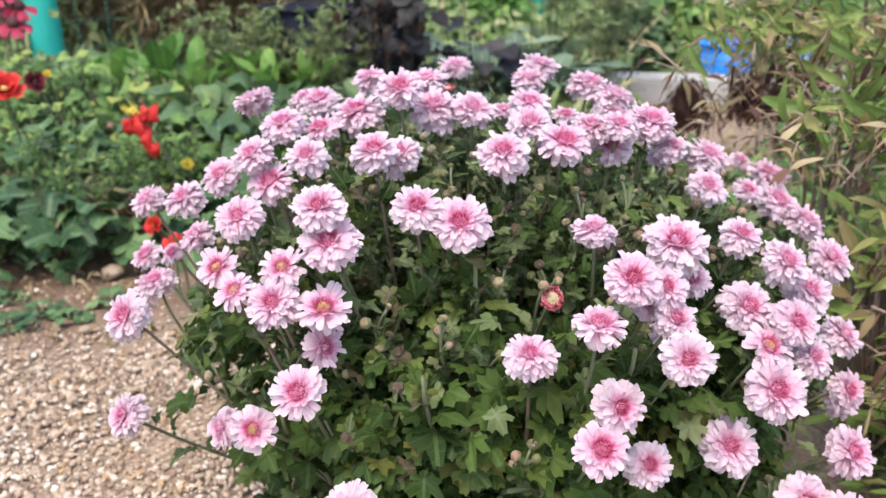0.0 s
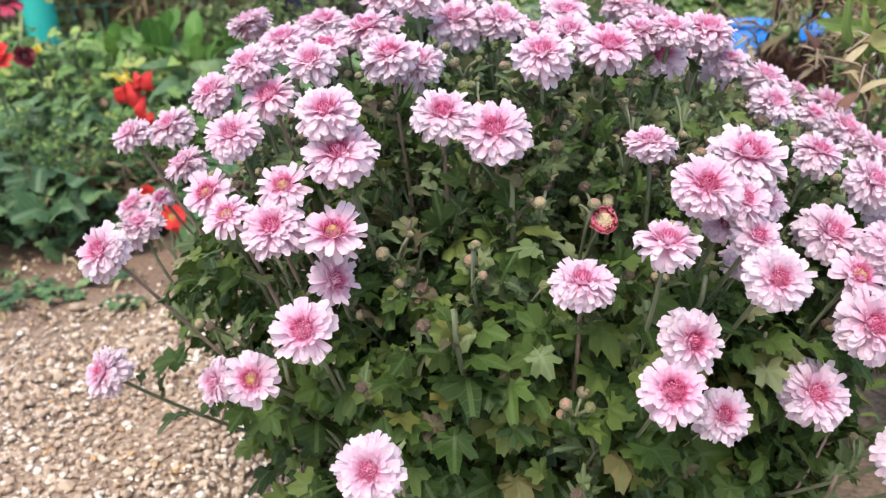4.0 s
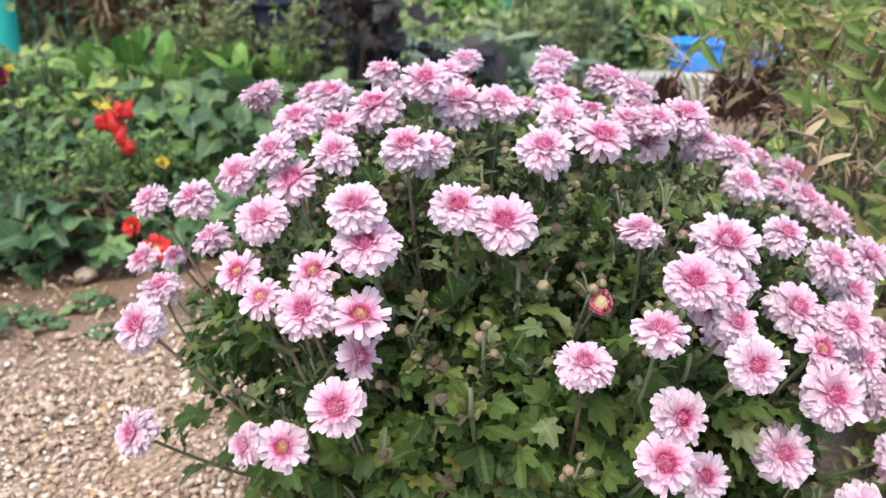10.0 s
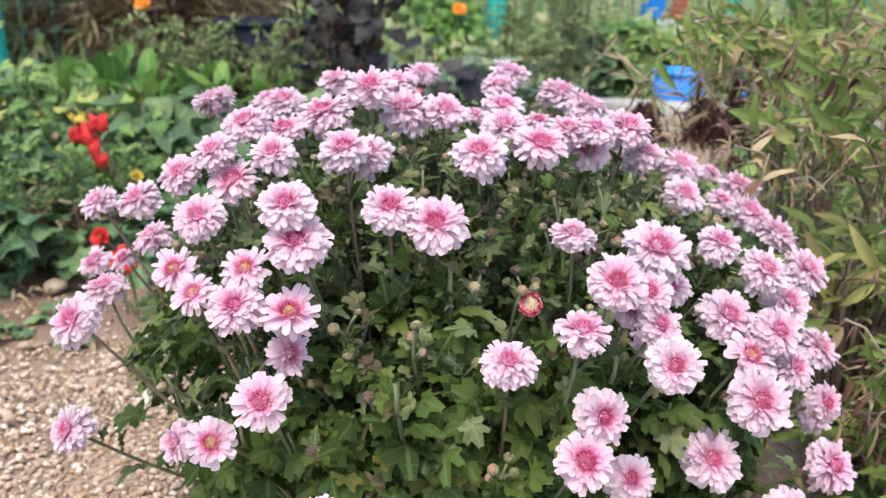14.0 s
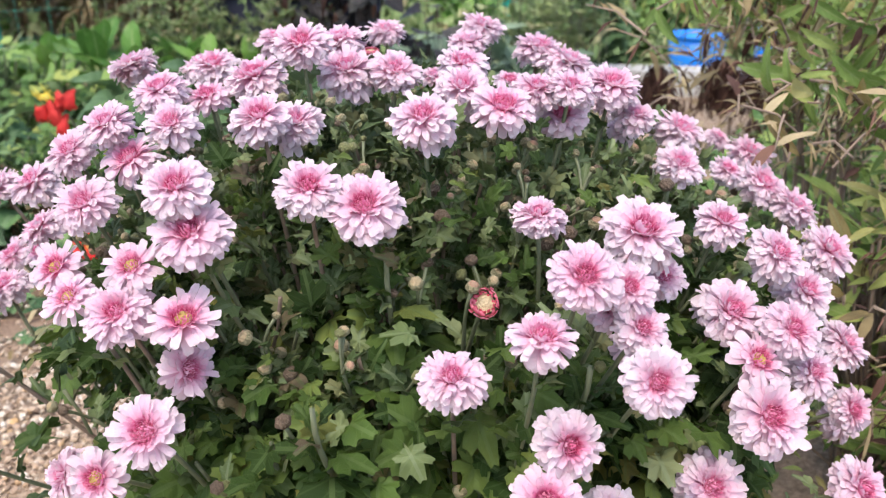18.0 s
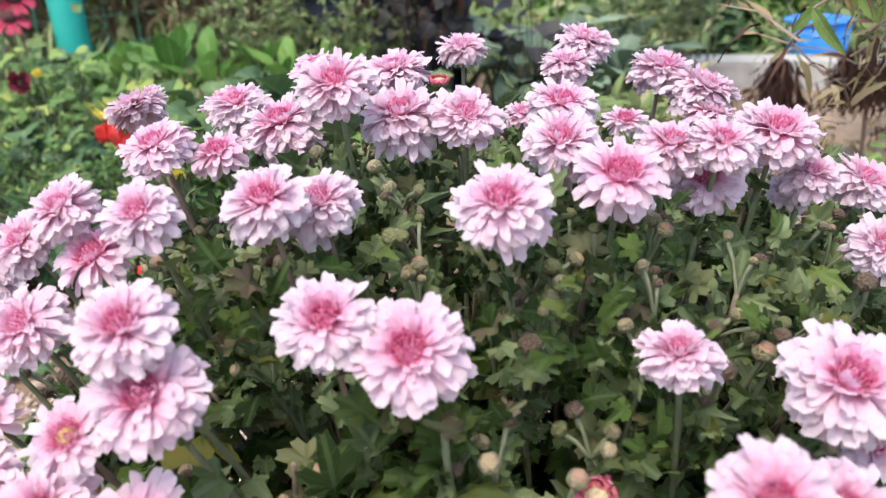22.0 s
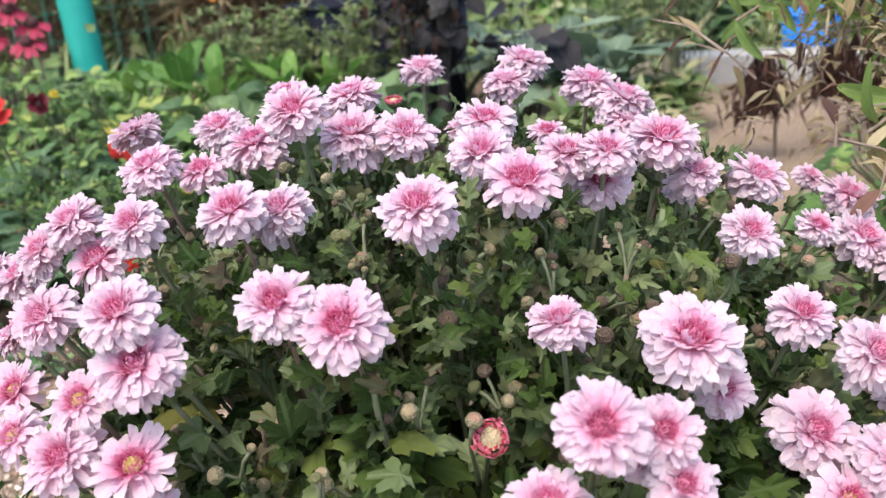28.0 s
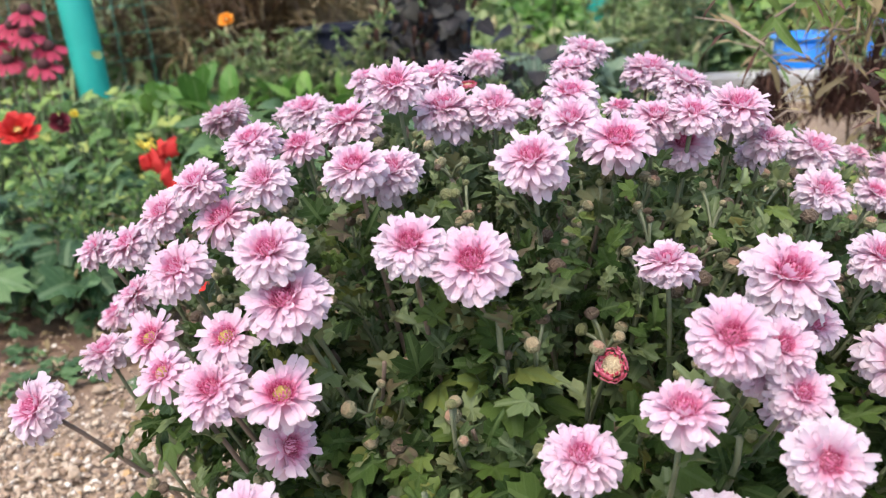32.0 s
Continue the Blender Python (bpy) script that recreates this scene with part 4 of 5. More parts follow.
def clump(name, label, category, x, y, r, h, n, meshes, size, stem_mat, seed, group="", upright=0.2, low=0.15, fill=None):
    """A low plant: leaves on thin stalks over a dome of radius r and height h."""
    rng = random.Random(seed)
    e = thing(name, (x, y, 0), label, category, group)
    b = Buf()
    for i in range(n):
        th, q = rng.uniform(0, 2 * math.pi), math.sqrt(rng.random())
        p = Vector((r * q * math.cos(th), r * q * math.sin(th), h * (low + (1 - low) * (1 - q * q) ** 0.5 * rng.uniform(0.6, 1.0))))
        out = Vector((math.cos(th) + rng.uniform(-0.7, 0.7), math.sin(th) + rng.uniform(-0.7, 0.7), rng.uniform(-0.3, 0.5) + upright))
        put("leaf", meshes[rng.randrange(len(meshes))], e, laid(p, out, (rng.uniform(-0.6, 0.6), rng.uniform(-1.3, 0.2), 1), size * rng.uniform(0.5, 1.5)))
        root = Vector((p.x * 0.25, p.y * 0.25, 0))
        b.tube(bezier(root, root + Vector((0, 0, p.z * 0.6)), p - Vector((0, 0, p.z * 0.2)), p, 5), [0.0022] * 5, 4)
    put("stalk_tangle", b.mesh("stalk_tangle", stem_mat), e)["kind"] = "stuff"
    if fill is not None:
        f = Buf()
        for i in range(170):
            th, q = rng.uniform(0, 2 * math.pi), math.sqrt(rng.random()) * 1.1
            p = Vector((r * q * math.cos(th), r * q * math.sin(th), h * rng.uniform(0.2, 1.0) * max(0.15, 1 - 0.5 * q * q)))
            spread(f, fill if i % 3 else T_LANCE, laid(p, (rng.uniform(-1, 1), rng.uniform(-1, 1), rng.uniform(-0.4, 0.6)), (rng.uniform(-0.5, 0.5), rng.uniform(-0.8, 0.2), 1), size * rng.uniform(0.45, 0.85)))
        put("foliage", f.mesh("foliage", meshes[0].materials[0]), e)["kind"] = "stuff"
    return e


def rosette(name, label, category, x, y, n, length, meshes, stem_mat, seed, rise=60, group="", lift=0.0):
    """Broad leaves from one root, the inner ones steeper."""
    rng = random.Random(seed)
    e = thing(name, (x, y, 0), label, category, group)
    b = Buf()
    for i in range(n):
        az = i * 2.4 + rng.uniform(-0.3, 0.3)
        up = radians(rise - 40 * (1 - i / n) + rng.uniform(-12, 12))
        o = Vector((math.cos(az) * math.cos(up), math.sin(az) * math.cos(up), math.sin(up)))
        s = length * rng.uniform(0.75, 1.15)
        a = o * s * 0.45 + Vector((0, 0, lift))
        put("leaf", meshes[i % len(meshes)], e, laid(a, o, Vector((-o.x * 0.6, -o.y * 0.6, 1)), s))
        b.tube([Vector((0, 0, 0)), a * 0.55, a + o * s * 0.12], [0.006, 0.005, 0.003], 5)
    put("leaf_stalk_tangle", b.mesh("leaf_stalk_tangle", stem_mat), e)["kind"] = "stuff"
    return e


for i, (x, y, r, h) in enumerate(((-1.18, 1.86, 0.24, 0.2), (-0.88, 1.98, 0.2, 0.19), (-1.42, 2.05, 0.26, 0.24), (-0.62, 2.05, 0.16, 0.14), (-1.02, 2.12, 0.24, 0.25), (-1.65, 1.8, 0.25, 0.22), (-0.43, 2.1, 0.14, 0.12))):
    clump("vine_plant", "low trailing plant with dark green lobed leaves", "garden plant", x, y, r, h, 70, VINE, 0.074, stalk_dark, 100 + i, "trailing plants in the bed", fill=VINE_BUF[1])
for i, (x, y, r, h) in enumerate(((-1.05, 2.3, 0.24, 0.31), (-0.72, 2.2, 0.2, 0.26), (-1.38, 2.42, 0.24, 0.34), (-0.42, 2.3, 0.18, 0.2), (-0.8, 2.5, 0.2, 0.3), (-1.7, 2.3, 0.25, 0.34), (-1.62, 2.7, 0.2, 0.3), (-1.15, 2.58, 0.2, 0.41), (-0.95, 2.54, 0.18, 0.36), (-1.38, 2.62, 0.22, 0.42))):
    clump("bedding_plant", "soft green bedding plant with rounded and lobed leaves", "garden plant", x, y, r, h, 74, SOFT, 0.046, stalk_dark, 130 + i, "bedding plants", fill=T_SOFT)
for i, (x, y, s, n) in enumerate(((-1.0, 2.68, 0.13, 8), (-0.88, 2.74, 0.15, 8), (-0.77, 2.68, 0.14, 7), (-0.66, 2.76, 0.15, 8), (-0.55, 2.68, 0.13, 7), (-0.44, 2.74, 0.13, 7), (-1.12, 2.74, 0.13, 7), (-0.95, 2.86, 0.15, 7))):
    rosette("leafy_green", "bright green leafy vegetable with upright spoon-shaped leaves", "vegetable", x, y, n, s, CHARD, stalk_green, 160 + i, 92, "row of leafy greens", 0.19)
for i, (x, y, s, n) in enumerate(((-0.66, 2.46, 0.155, 15), (-0.47, 2.52, 0.16, 15), (-0.28, 2.56, 0.15, 14), (-0.84, 2.48, 0.12, 11), (-0.52, 2.3, 0.11, 12), (-0.74, 2.34, 0.09, 12))):
    rosette("broad_leaf_plant", "dull green plant with broad drooping leaves", "garden plant", x, y, n, s, COMFREY, stalk_green, 180 + i, 58, "broad-leaved plants", 0.16)
for i, (x, y, s, n) in enumerate(((0.13, 3.2, 0.2, 14), (0.38, 3.12, 0.19, 14), (0.02, 3.4, 0.17, 10), (0.26, 3.0, 0.16, 12), (0.3, 3.6, 0.18, 12), (0.5, 3.75, 0.16, 10))):
    rosette("cabbage_plant", "grey-green cabbage plant with large limp leaves", "vegetable", x, y, n, s, KALE, stalk_green, 200 + i, 66, "cabbage plants", 0.12)


def tuft(name, label, category, x, y, r, h, n, template, material, size, seed, group="", lean=0.5, spots=None, kind=""):
    """A loose tuft of stems beset with narrow leaves, in one mesh of leaves and one of stems."""
    rng = random.Random(seed)
    e = thing(name, (x, y, 0), label, category, group, kind)
    lv, st = Buf(), Buf()
    for i in range(n):
        th, q = rng.uniform(0, 6.28), math.sqrt(rng.random())
        a = Vector((0.5 * r * q * math.cos(th), 0.5 * r * q * math.sin(th), 0))
        top = Vector((r * q * math.cos(th), r * q * math.sin(th), h * rng.uniform(0.65, 1.05)))
        path = bezier(a, a + Vector((0, 0, h * 0.4)), top - Vector((0, 0, h * 0.25)), top, 8)
        st.tube(path, [0.0028 - 0.0002 * k for k in range(8)], 4)
        for k in range(2, 8):
            for _ in range(spots or 3):
                o = Vector((rng.uniform(-1, 1), rng.uniform(-1, 1), rng.uniform(-0.3, 1) * lean + 0.2))
                spread(lv, template, laid(path[k], o, (rng.uniform(-0.4, 0.4), rng.uniform(-0.4, 0.4), 1), size * rng.uniform(0.6, 1.3)))
    put("stem_tangle", st.mesh("stem_tangle", stalk_green if material is not dry_leaf and material is not straw_blade else stalk_brown), e)["kind"] = "stuff"
    put("foliage", lv.mesh("foliage", material), e)["kind"] = "stuff"
    return e


for i, (x, y) in enumerate(((-0.66, 2.88), (-0.44, 2.84), (-0.54, 2.96), (-0.8, 2.98), (-0.34, 2.92))):
    tuft("feathery_herb", "feathery yellow-green herb with fine leaves", "herb", x, y, 0.16, 0.46, 26, T_LANCE, grass_blade, 0.03, 220 + i, "feathery herbs", 1.0, 12)
for i, (x, y) in enumerate(((0.60, 3.45), (0.72, 3.6), (0.48, 3.8), (0.8, 3.9))):
    tuft("tall_wispy_plant", "tall wispy plant with reddish-brown stems and thin leaves", "garden plant", x, y, 0.17, 0.95, 13, T_LANCE, grass_blade, 0.055, 230 + i, "wispy plants", 0.6, 5)
for i, (x, y) in enumerate(((0.44, 2.95), (0.56, 3.1), (0.3, 2.75), (0.42, 2.6))):
    tuft("low_green_plant", "low dark green plant with narrow leaves", "garden plant", x, y, 0.14, 0.16, 14, T_LANCE, grass_blade, 0.09, 240 + i, "low green plants", 0.8, 4)
for i, (x, y) in enumerate(((-2.1, 4.3), (-1.75, 4.5), (-1.4, 4.4), (-2.4, 4.1), (-1.1, 4.6), (-1.5, 4.9), (-0.8, 4.8), (-1.15, 4.25), (-0.95, 4.4), (-0.7, 4.2))):
    tuft("dry_grass_tuft", "tuft of dry straw-coloured grass at the fence", "grass tuft", x, y, 0.24, 0.8, 40, T_BLADE, dry_leaf if i % 3 == 1 else straw_blade, 0.2, 250 + i, "dry grass tufts", 1.2, 3)


for i, (x, y) in enumerate(((-0.88, 1.93), (-0.72, 1.95), (-1.02, 1.95))):
    tuft("withered_weed", "withered brown weed among the bed plants", "weed", x, y, 0.1, 0.17, 14, T_THIN, dry_leaf, 0.05, 265 + i, "withered weeds", 0.3, 3)


def build_dark_shrub(x, y):
    rng = random.Random(9)
    e = thing("dark_shrub", (x, y, 0), "dark shrub with purple-black leaves and bare lower stems", "shrub")
    for i in range(7):
        a = Vector((rng.uniform(-0.09, 0.09), rng.uniform(-0.05, 0.05), 0))
        d = Vector((a.x * 2 + rng.uniform(-0.08, 0.08), rng.uniform(-0.2, 0.2), rng.uniform(0.8, 1.1)))
        path = bezier(a, a + Vector((0, 0, 0.3)), d - Vector((0, 0, 0.3)), d, 12)
        b = Buf()
        b.tube(path, [0.02 - 0.0012 * k for k in range(12)], 7)
        put("trunk", b.mesh("trunk", bark_dark), e)
        for k in range(5, 12):
            for _ in range(5):
                o = Vector((rng.uniform(-1, 1), rng.uniform(-1, 1), rng.uniform(-1.4, 0.0)))
                p = path[k] + o * 0.045
                put("leaf", PURPLE[rng.randrange(3)], e, laid(p, o, (rng.uniform(-0.6, 0.6), -0.3, 1), rng.uniform(0.035, 0.07)))
    b = Buf()
    for i in range(160):
        p = Vector((rng.uniform(-0.16, 0.2), rng.uniform(-0.15, 0.2), rng.uniform(0.35, 0.9)))
        spread(b, T_DRY, laid(p, (rng.uniform(-0.5, 0.5), rng.uniform(-0.5, 0.5), -1), (0.2, -1, 0.3), rng.uniform(0.03, 0.06)))
    put("withered_foliage", b.mesh("withered_foliage", dark_dry), e, None, "brown withered hanging leaves")["kind"] = "stuff"


build_dark_shrub(-0.22, 2.95)
for i, (x, y) in enumerate(((0.14, 3.02), (-0.02, 3.12))):
    clump("purple_leaf_plant", "plant with dark purple-green leaves", "garden plant", x, y, 0.11, 0.46, 11, PURPLE, 0.085, bark_dark, 270 + i, "dark-leaved plants", -0.3, 0.5)


# ---- flowers of the beds ----
def simple_flower(n, length, width, rise, curl, material, rings=1):
    rng, b = random.Random(n), Buf()
    for q in range(rings):
        for k in range(n):
            petal(b, 2 * math.pi * (k + 0.5 * q + rng.uniform(-0.2, 0.2)) / n, 0.15, length * (1 - 0.22 * q), width, rise + 22 * q + rng.uniform(-10, 10), curl, 0.3, 0.1 * q, rng)
    return b.mesh("petals", material)


RED = simple_flower(9, 0.9, 0.27, 12, 10, red_petal, 3)
RAGGED = simple_flower(6, 1.15, 0.26, 5, -70, red_petal, 2)
CONE = simple_flower(12, 0.9, 0.17, -20, -25, cone_petal)
DARK_RED = simple_flower(9, 0.9, 0.27, 20, 20, dark_petal, 3)
YELLOW = simple_flower(8, 0.85, 0.3, 35, 30, yellow_petal, 2)
ORANGE = simple_flower(12, 0.85, 0.2, 10, -10, orange_petal, 3)
CONE_EYE = lathe([(0.32, -0.05), (0.38, 0.1), (0.3, 0.3), (0.12, 0.42), (0.001, 0.44)], 14).mesh("cone", cone_dark)
EYE_DISC = lathe([(0.2, 0.0), (0.18, 0.1), (0.08, 0.16), (0.001, 0.17)], 12).mesh("eye", disc_yellow)


def flower(name, label, category, p, n, r, mesh, eye, group, root, stem_mat=None):
    """A flower on its own stem that rises from root on the ground."""
    p, root = Vector(p), Vector((*root, 0.0))
    e = thing(name, root, label, category, group)
    n = Vector(n).normalized()
    head = put("flower_head", mesh, e, facing(p - root, n, p.x * 7, r))
    put("eye", eye, head)
    b = Buf()
    b.tube(bezier((0, 0, 0), (0, 0, p.z * 0.6), p - root - n * 0.06 - Vector((0, 0, 0.02)), p - root - n * r * 0.05, 10), [0.0032] * 10, 5)
    put("stem", b.mesh("stem", stem_mat or stalk_green), e)


RL, RG = "scarlet red flower on a thin stem among the leaves", "red flowers in the bed"
def drooping_flower():
    """A wilting red flower: ruffled petals that hang from a yellow-green throat."""
    rng = random.Random(44)
    root, throat = Vector((-0.63, 2.0, 0)), Vector((-0.702, 1.905, 0.352))
    e = thing("drooping_red_flower", root, "wilting scarlet flower with ruffled hanging petals and a yellow throat", "flower", RG)
    for dx, dz, wide, tall in ((0.042, -0.004, 0.027, 0.026), (-0.01, -0.034, 0.018, 0.024), (0.016, -0.03, 0.02, 0.034), (0.028, -0.06, 0.018, 0.032), (0.04, -0.088, 0.019, 0.02), (0.03, -0.012, 0.018, 0.017)):
        p, u = np.zeros((7, 7, 3)), np.zeros((7, 7, 2))
        for i in range(7):
            for j in range(7):
                a, k = (i - 3) / 3, (j - 3) / 3
                round_off = math.sqrt(max(0.0, 1 - 0.5 * max(a * a, k * k)))
                p[i, j] = throat - root + Vector((dx + wide * k * round_off, -0.02 + 0.012 * (a * a + k * k) + rng.uniform(-0.008, 0.008), dz - tall * a * round_off + rng.uniform(-0.005, 0.005)))
                u[i, j] = (0.0, 0.45 + 0.06 * i)
        b = Buf()
        b.grid(p, u)
        put("petal", b.mesh("petal", red_petal), e)
    b = Buf()
    for k in range(7):
        petal(b, k * 0.9, 0.002, 0.015, 0.003, 8 * k, -20, 0.5, 0.0, rng)
    put("throat", b.mesh("throat", yellow_petal), e, facing(throat - root, (-0.2, -0.7, 0.7)), "yellow-green throat")
    b = Buf()
    b.tube(bezier((0, 0, 0), (0, 0, 0.2), throat - root + Vector((0.01, 0.03, 0.0)), throat - root, 10), [0.0032] * 10, 5)
    put("stem", b.mesh("stem", stalk_green), e)


drooping_flower()
flower("red_flower", RL, "flower", (-1.02, 1.98, 0.388), (0.3, -0.6, 0.7), 0.045, RED, EYE_DISC, RG, (-1.05, 2.1))
flower("red_flower", RL, "flower", (-0.572, 1.59, 0.19), (-0.3, -0.7, 0.4), 0.02, RED, EYE_DISC, RG, (-0.56, 1.66))
flower("red_flower", RL, "flower", (-0.53, 1.58, 0.15), (0.2, -0.7, 0.5), 0.025, RAGGED, EYE_DISC, RG, (-0.54, 1.66))
flower("red_flower", RL, "flower", (-1.17, 2.0, 0.12), (0.2, -0.5, 0.8), 0.018, RAGGED, EYE_DISC, RG, (-1.15, 2.02))
CL, CG = "magenta coneflower with drooping petals and a dark cone", "coneflowers"
for x, y, z in ((-1.384, 2.78, 0.61), (-1.394, 2.77, 0.545), (-1.345, 2.79, 0.50), (-1.478, 2.78, 0.47), (-1.355, 2.76, 0.45), (-1.46, 2.82, 0.57), (-1.52, 2.8, 0.53)):
    flower("coneflower", CL, "flower", (x, y, z), (0.15, -0.4, 0.9), 0.056, CONE, CONE_EYE, CG, (x - 0.02, y + 0.03), stalk_brown)
YL, YG = "small yellow flower among the leaves", "yellow flowers"
flower("yellow_flower", YL, "flower", (-1.131, 2.45, 0.342), (0.2, -0.7, 0.5), 0.017, YELLOW, EYE_DISC, YG, (-1.12, 2.5))
flower("yellow_flower", YL, "flower", (-0.62, 2.0, 0.20), (0.2, -0.7, 0.5), 0.02, YELLOW, EYE_DISC, YG, (-0.62, 2.05))
flower("yellow_flower", YL, "flower", (1.25, 3.6, 0.62), (0.0, -0.7, 0.5), 0.03, YELLOW, EYE_DISC, YG, (1.25, 3.65))
flower("dark_red_flower", "dark red drooping flower among the leaves", "flower", (-1.12, 2.35, 0.34), (0.2, -0.8, 0.2), 0.03, DARK_RED, CONE_EYE, RG, (-1.1, 2.42))
OL, OG = "orange marigold flower on a tall stem", "marigolds"
flower("marigold", OL, "flower", (0.42, 3.8, 0.214), (0, -0.6, 0.6), 0.028, ORANGE, EYE_DISC, OG, (0.43, 3.85))
flower("marigold", OL, "flower", (-0.925, 3.25, 0.516), (0, -0.6, 0.6), 0.03, ORANGE, EYE_DISC, OG, (-0.92, 3.3))
flower("marigold", OL, "flower", (0.27, 4.0, 0.479), (0, -0.6, 0.6), 0.035, ORANGE, EYE_DISC, OG, (0.26, 4.05))


# ---- the lance-leaved shrub and the withered plants beside the bush ----
def whorl(e, p, d, n, size, rng):
    for i in range(n):
        az = i * 2.4 + rng.uniform(-0.4, 0.4)
        side = d.orthogonal().normalized()
        o = (Matrix.Rotation(az, 3, d) @ side) * 1.0 + d * rng.uniform(0.2, 0.9)
        put("leaf", LANCE[rng.randrange(3)], e, laid(p - d * 0.012 * i, o, d + Vector((0, 0, 0.5)), size * rng.uniform(0.7, 1.15)))


def lance_shrub(x, y, tips, seed, size=0.046, group="lance-leaved shrubs"):
    """Woody stems that bend over to the given tips, tufted with narrow leaves and hung with withered ones."""
    rng = random.Random(seed)
    e = thing("lance_leaf_shrub", (x, y, 0), "straggly shrub with narrow green leaves, partly withered brown", "shrub", group)
    dead, dark = Buf(), Buf()
    for tip in tips:
        q = Vector(tip) - Vector((x, y, 0))
        a = Vector((rng.uniform(-0.05, 0.05), rng.uniform(-0.05, 0.05), 0))
        path = bezier(a, a + Vector((0, 0, q.z * 0.8)), q * 0.6 + Vector((0, 0, q.z * 0.55)), q, 14)
        b = Buf()
        b.tube(path, [0.0042 - 0.0002 * k for k in range(14)], 6)
        put("branch", b.mesh("branch", stalk_brown), e)
        whorl(e, path[-1], (path[-1] - path[-2]).normalized(), 10, size, rng)
        for k in range(4, 13):
            if rng.random() < 0.75:
                whorl(e, path[k], (path[k + 1] - path[k]).normalized() + Vector((rng.uniform(-0.5, 0.5), rng.uniform(-0.5, 0.5), 0.2)), 6, 0.036, rng)
        for k in range(9, 13):
            for _ in range(9):
                o = Vector((rng.uniform(-1, 1), rng.uniform(-1, 1), rng.uniform(-1.0, 0.5)))
                spread(dead if rng.random() < 0.5 else dark, T_DRY if rng.random() < 0.12 else T_THIN, laid(path[k] + o * 0.035, o, (0.1, -0.5, 1), rng.uniform(0.012, 0.034)))
    twigs = Buf()
    for tip in tips:
        q = Vector(tip) - Vector((x, y, 0))
        for _ in range(7):
            a = q * rng.uniform(0.74, 0.98) + Vector((rng.uniform(-0.05, 0.05), rng.uniform(-0.05, 0.05), rng.uniform(-0.02, 0.1)))
            d = Vector((rng.uniform(-1, 1), rng.uniform(-1, 1), rng.uniform(-0.5, 0.7))) * 0.07
            twigs.tube([a, a + d * 0.5 + Vector((0, 0, 0.01)), a + d], [0.0018, 0.0014, 0.0009], 4)
            for _ in range(4):
                spread(dead if rng.random() < 0.75 else dark, T_LANCE if rng.random() < 0.35 else T_THIN, laid(a + d * rng.random(), d + Vector((rng.uniform(-0.1, 0.1), rng.uniform(-0.1, 0.1), rng.uniform(-0.1, 0.1))), (0.1, -0.4, 1), rng.uniform(0.02, 0.045)))
    put("twig_tangle", twigs.mesh("twig_tangle", stalk_brown), e)["kind"] = "stuff"
    put("withered_foliage", dead.mesh("withered_foliage", straw_blade), e, None, "straw-coloured narrow withered leaves")["kind"] = "stuff"
    put("withered_tangle", dark.mesh("withered_tangle", dark_dry), e, None, "dark reddish-brown dead shreds")["kind"] = "stuff"


for i, (x, y, r, h) in enumerate(((0.62, 1.06, 0.13, 0.4), (0.76, 1.2, 0.17, 0.47), (0.68, 0.88, 0.13, 0.32), (0.9, 1.15, 0.18, 0.5), (0.86, 0.95, 0.15, 0.38))):
    clump("narrow_leaf_plant", "green plant with narrow leaves under the straggly shrub", "garden plant", x, y, r, h, 110, LANCE, 0.055, stalk_brown, 380 + i, "narrow-leaved plants", 0.4, 0.2, T_LANCE)
lance_shrub(0.72, 1.45, ((0.34, 1.2, 0.59), (0.42, 1.32, 0.62), (0.5, 1.15, 0.6), (0.58, 1.3, 0.7), (0.66, 1.1, 0.66), (0.62, 1.2, 0.55), (0.74, 1.25, 0.78), (0.47, 1.3, 0.595), (0.53, 1.3, 0.56), (0.5, 1.5, 0.52)), 301)
lance_shrub(0.66, 1.12, ((0.405, 1.0, 0.518), (0.52, 1.02, 0.5), (0.6, 1.0, 0.58), (0.56, 0.95, 0.36), (0.66, 0.92, 0.44), (0.62, 1.05, 0.3)), 302, 0.06)
lance_shrub(0.95, 1.5, ((0.78, 1.35, 0.6), (0.85, 1.2, 0.7), (0.9, 1.4, 0.82), (0.7, 1.4, 0.4), (0.78, 1.15, 0.52), (0.98, 1.3, 0.65), (0.74, 1.1, 0.3)), 303)
lance_shrub(1.15, 1.9, ((0.9, 1.8, 0.6), (1.0, 1.7, 0.75), (1.2, 1.75, 0.7), (0.82, 1.75, 0.48), (1.05, 1.9, 0.5), (0.95, 1.65, 0.35)), 304)
lance_shrub(0.62, 0.86, ((0.5, 0.82, 0.30), (0.56, 0.78, 0.38), (0.66, 0.8, 0.45), (0.54, 0.9, 0.2)), 305)


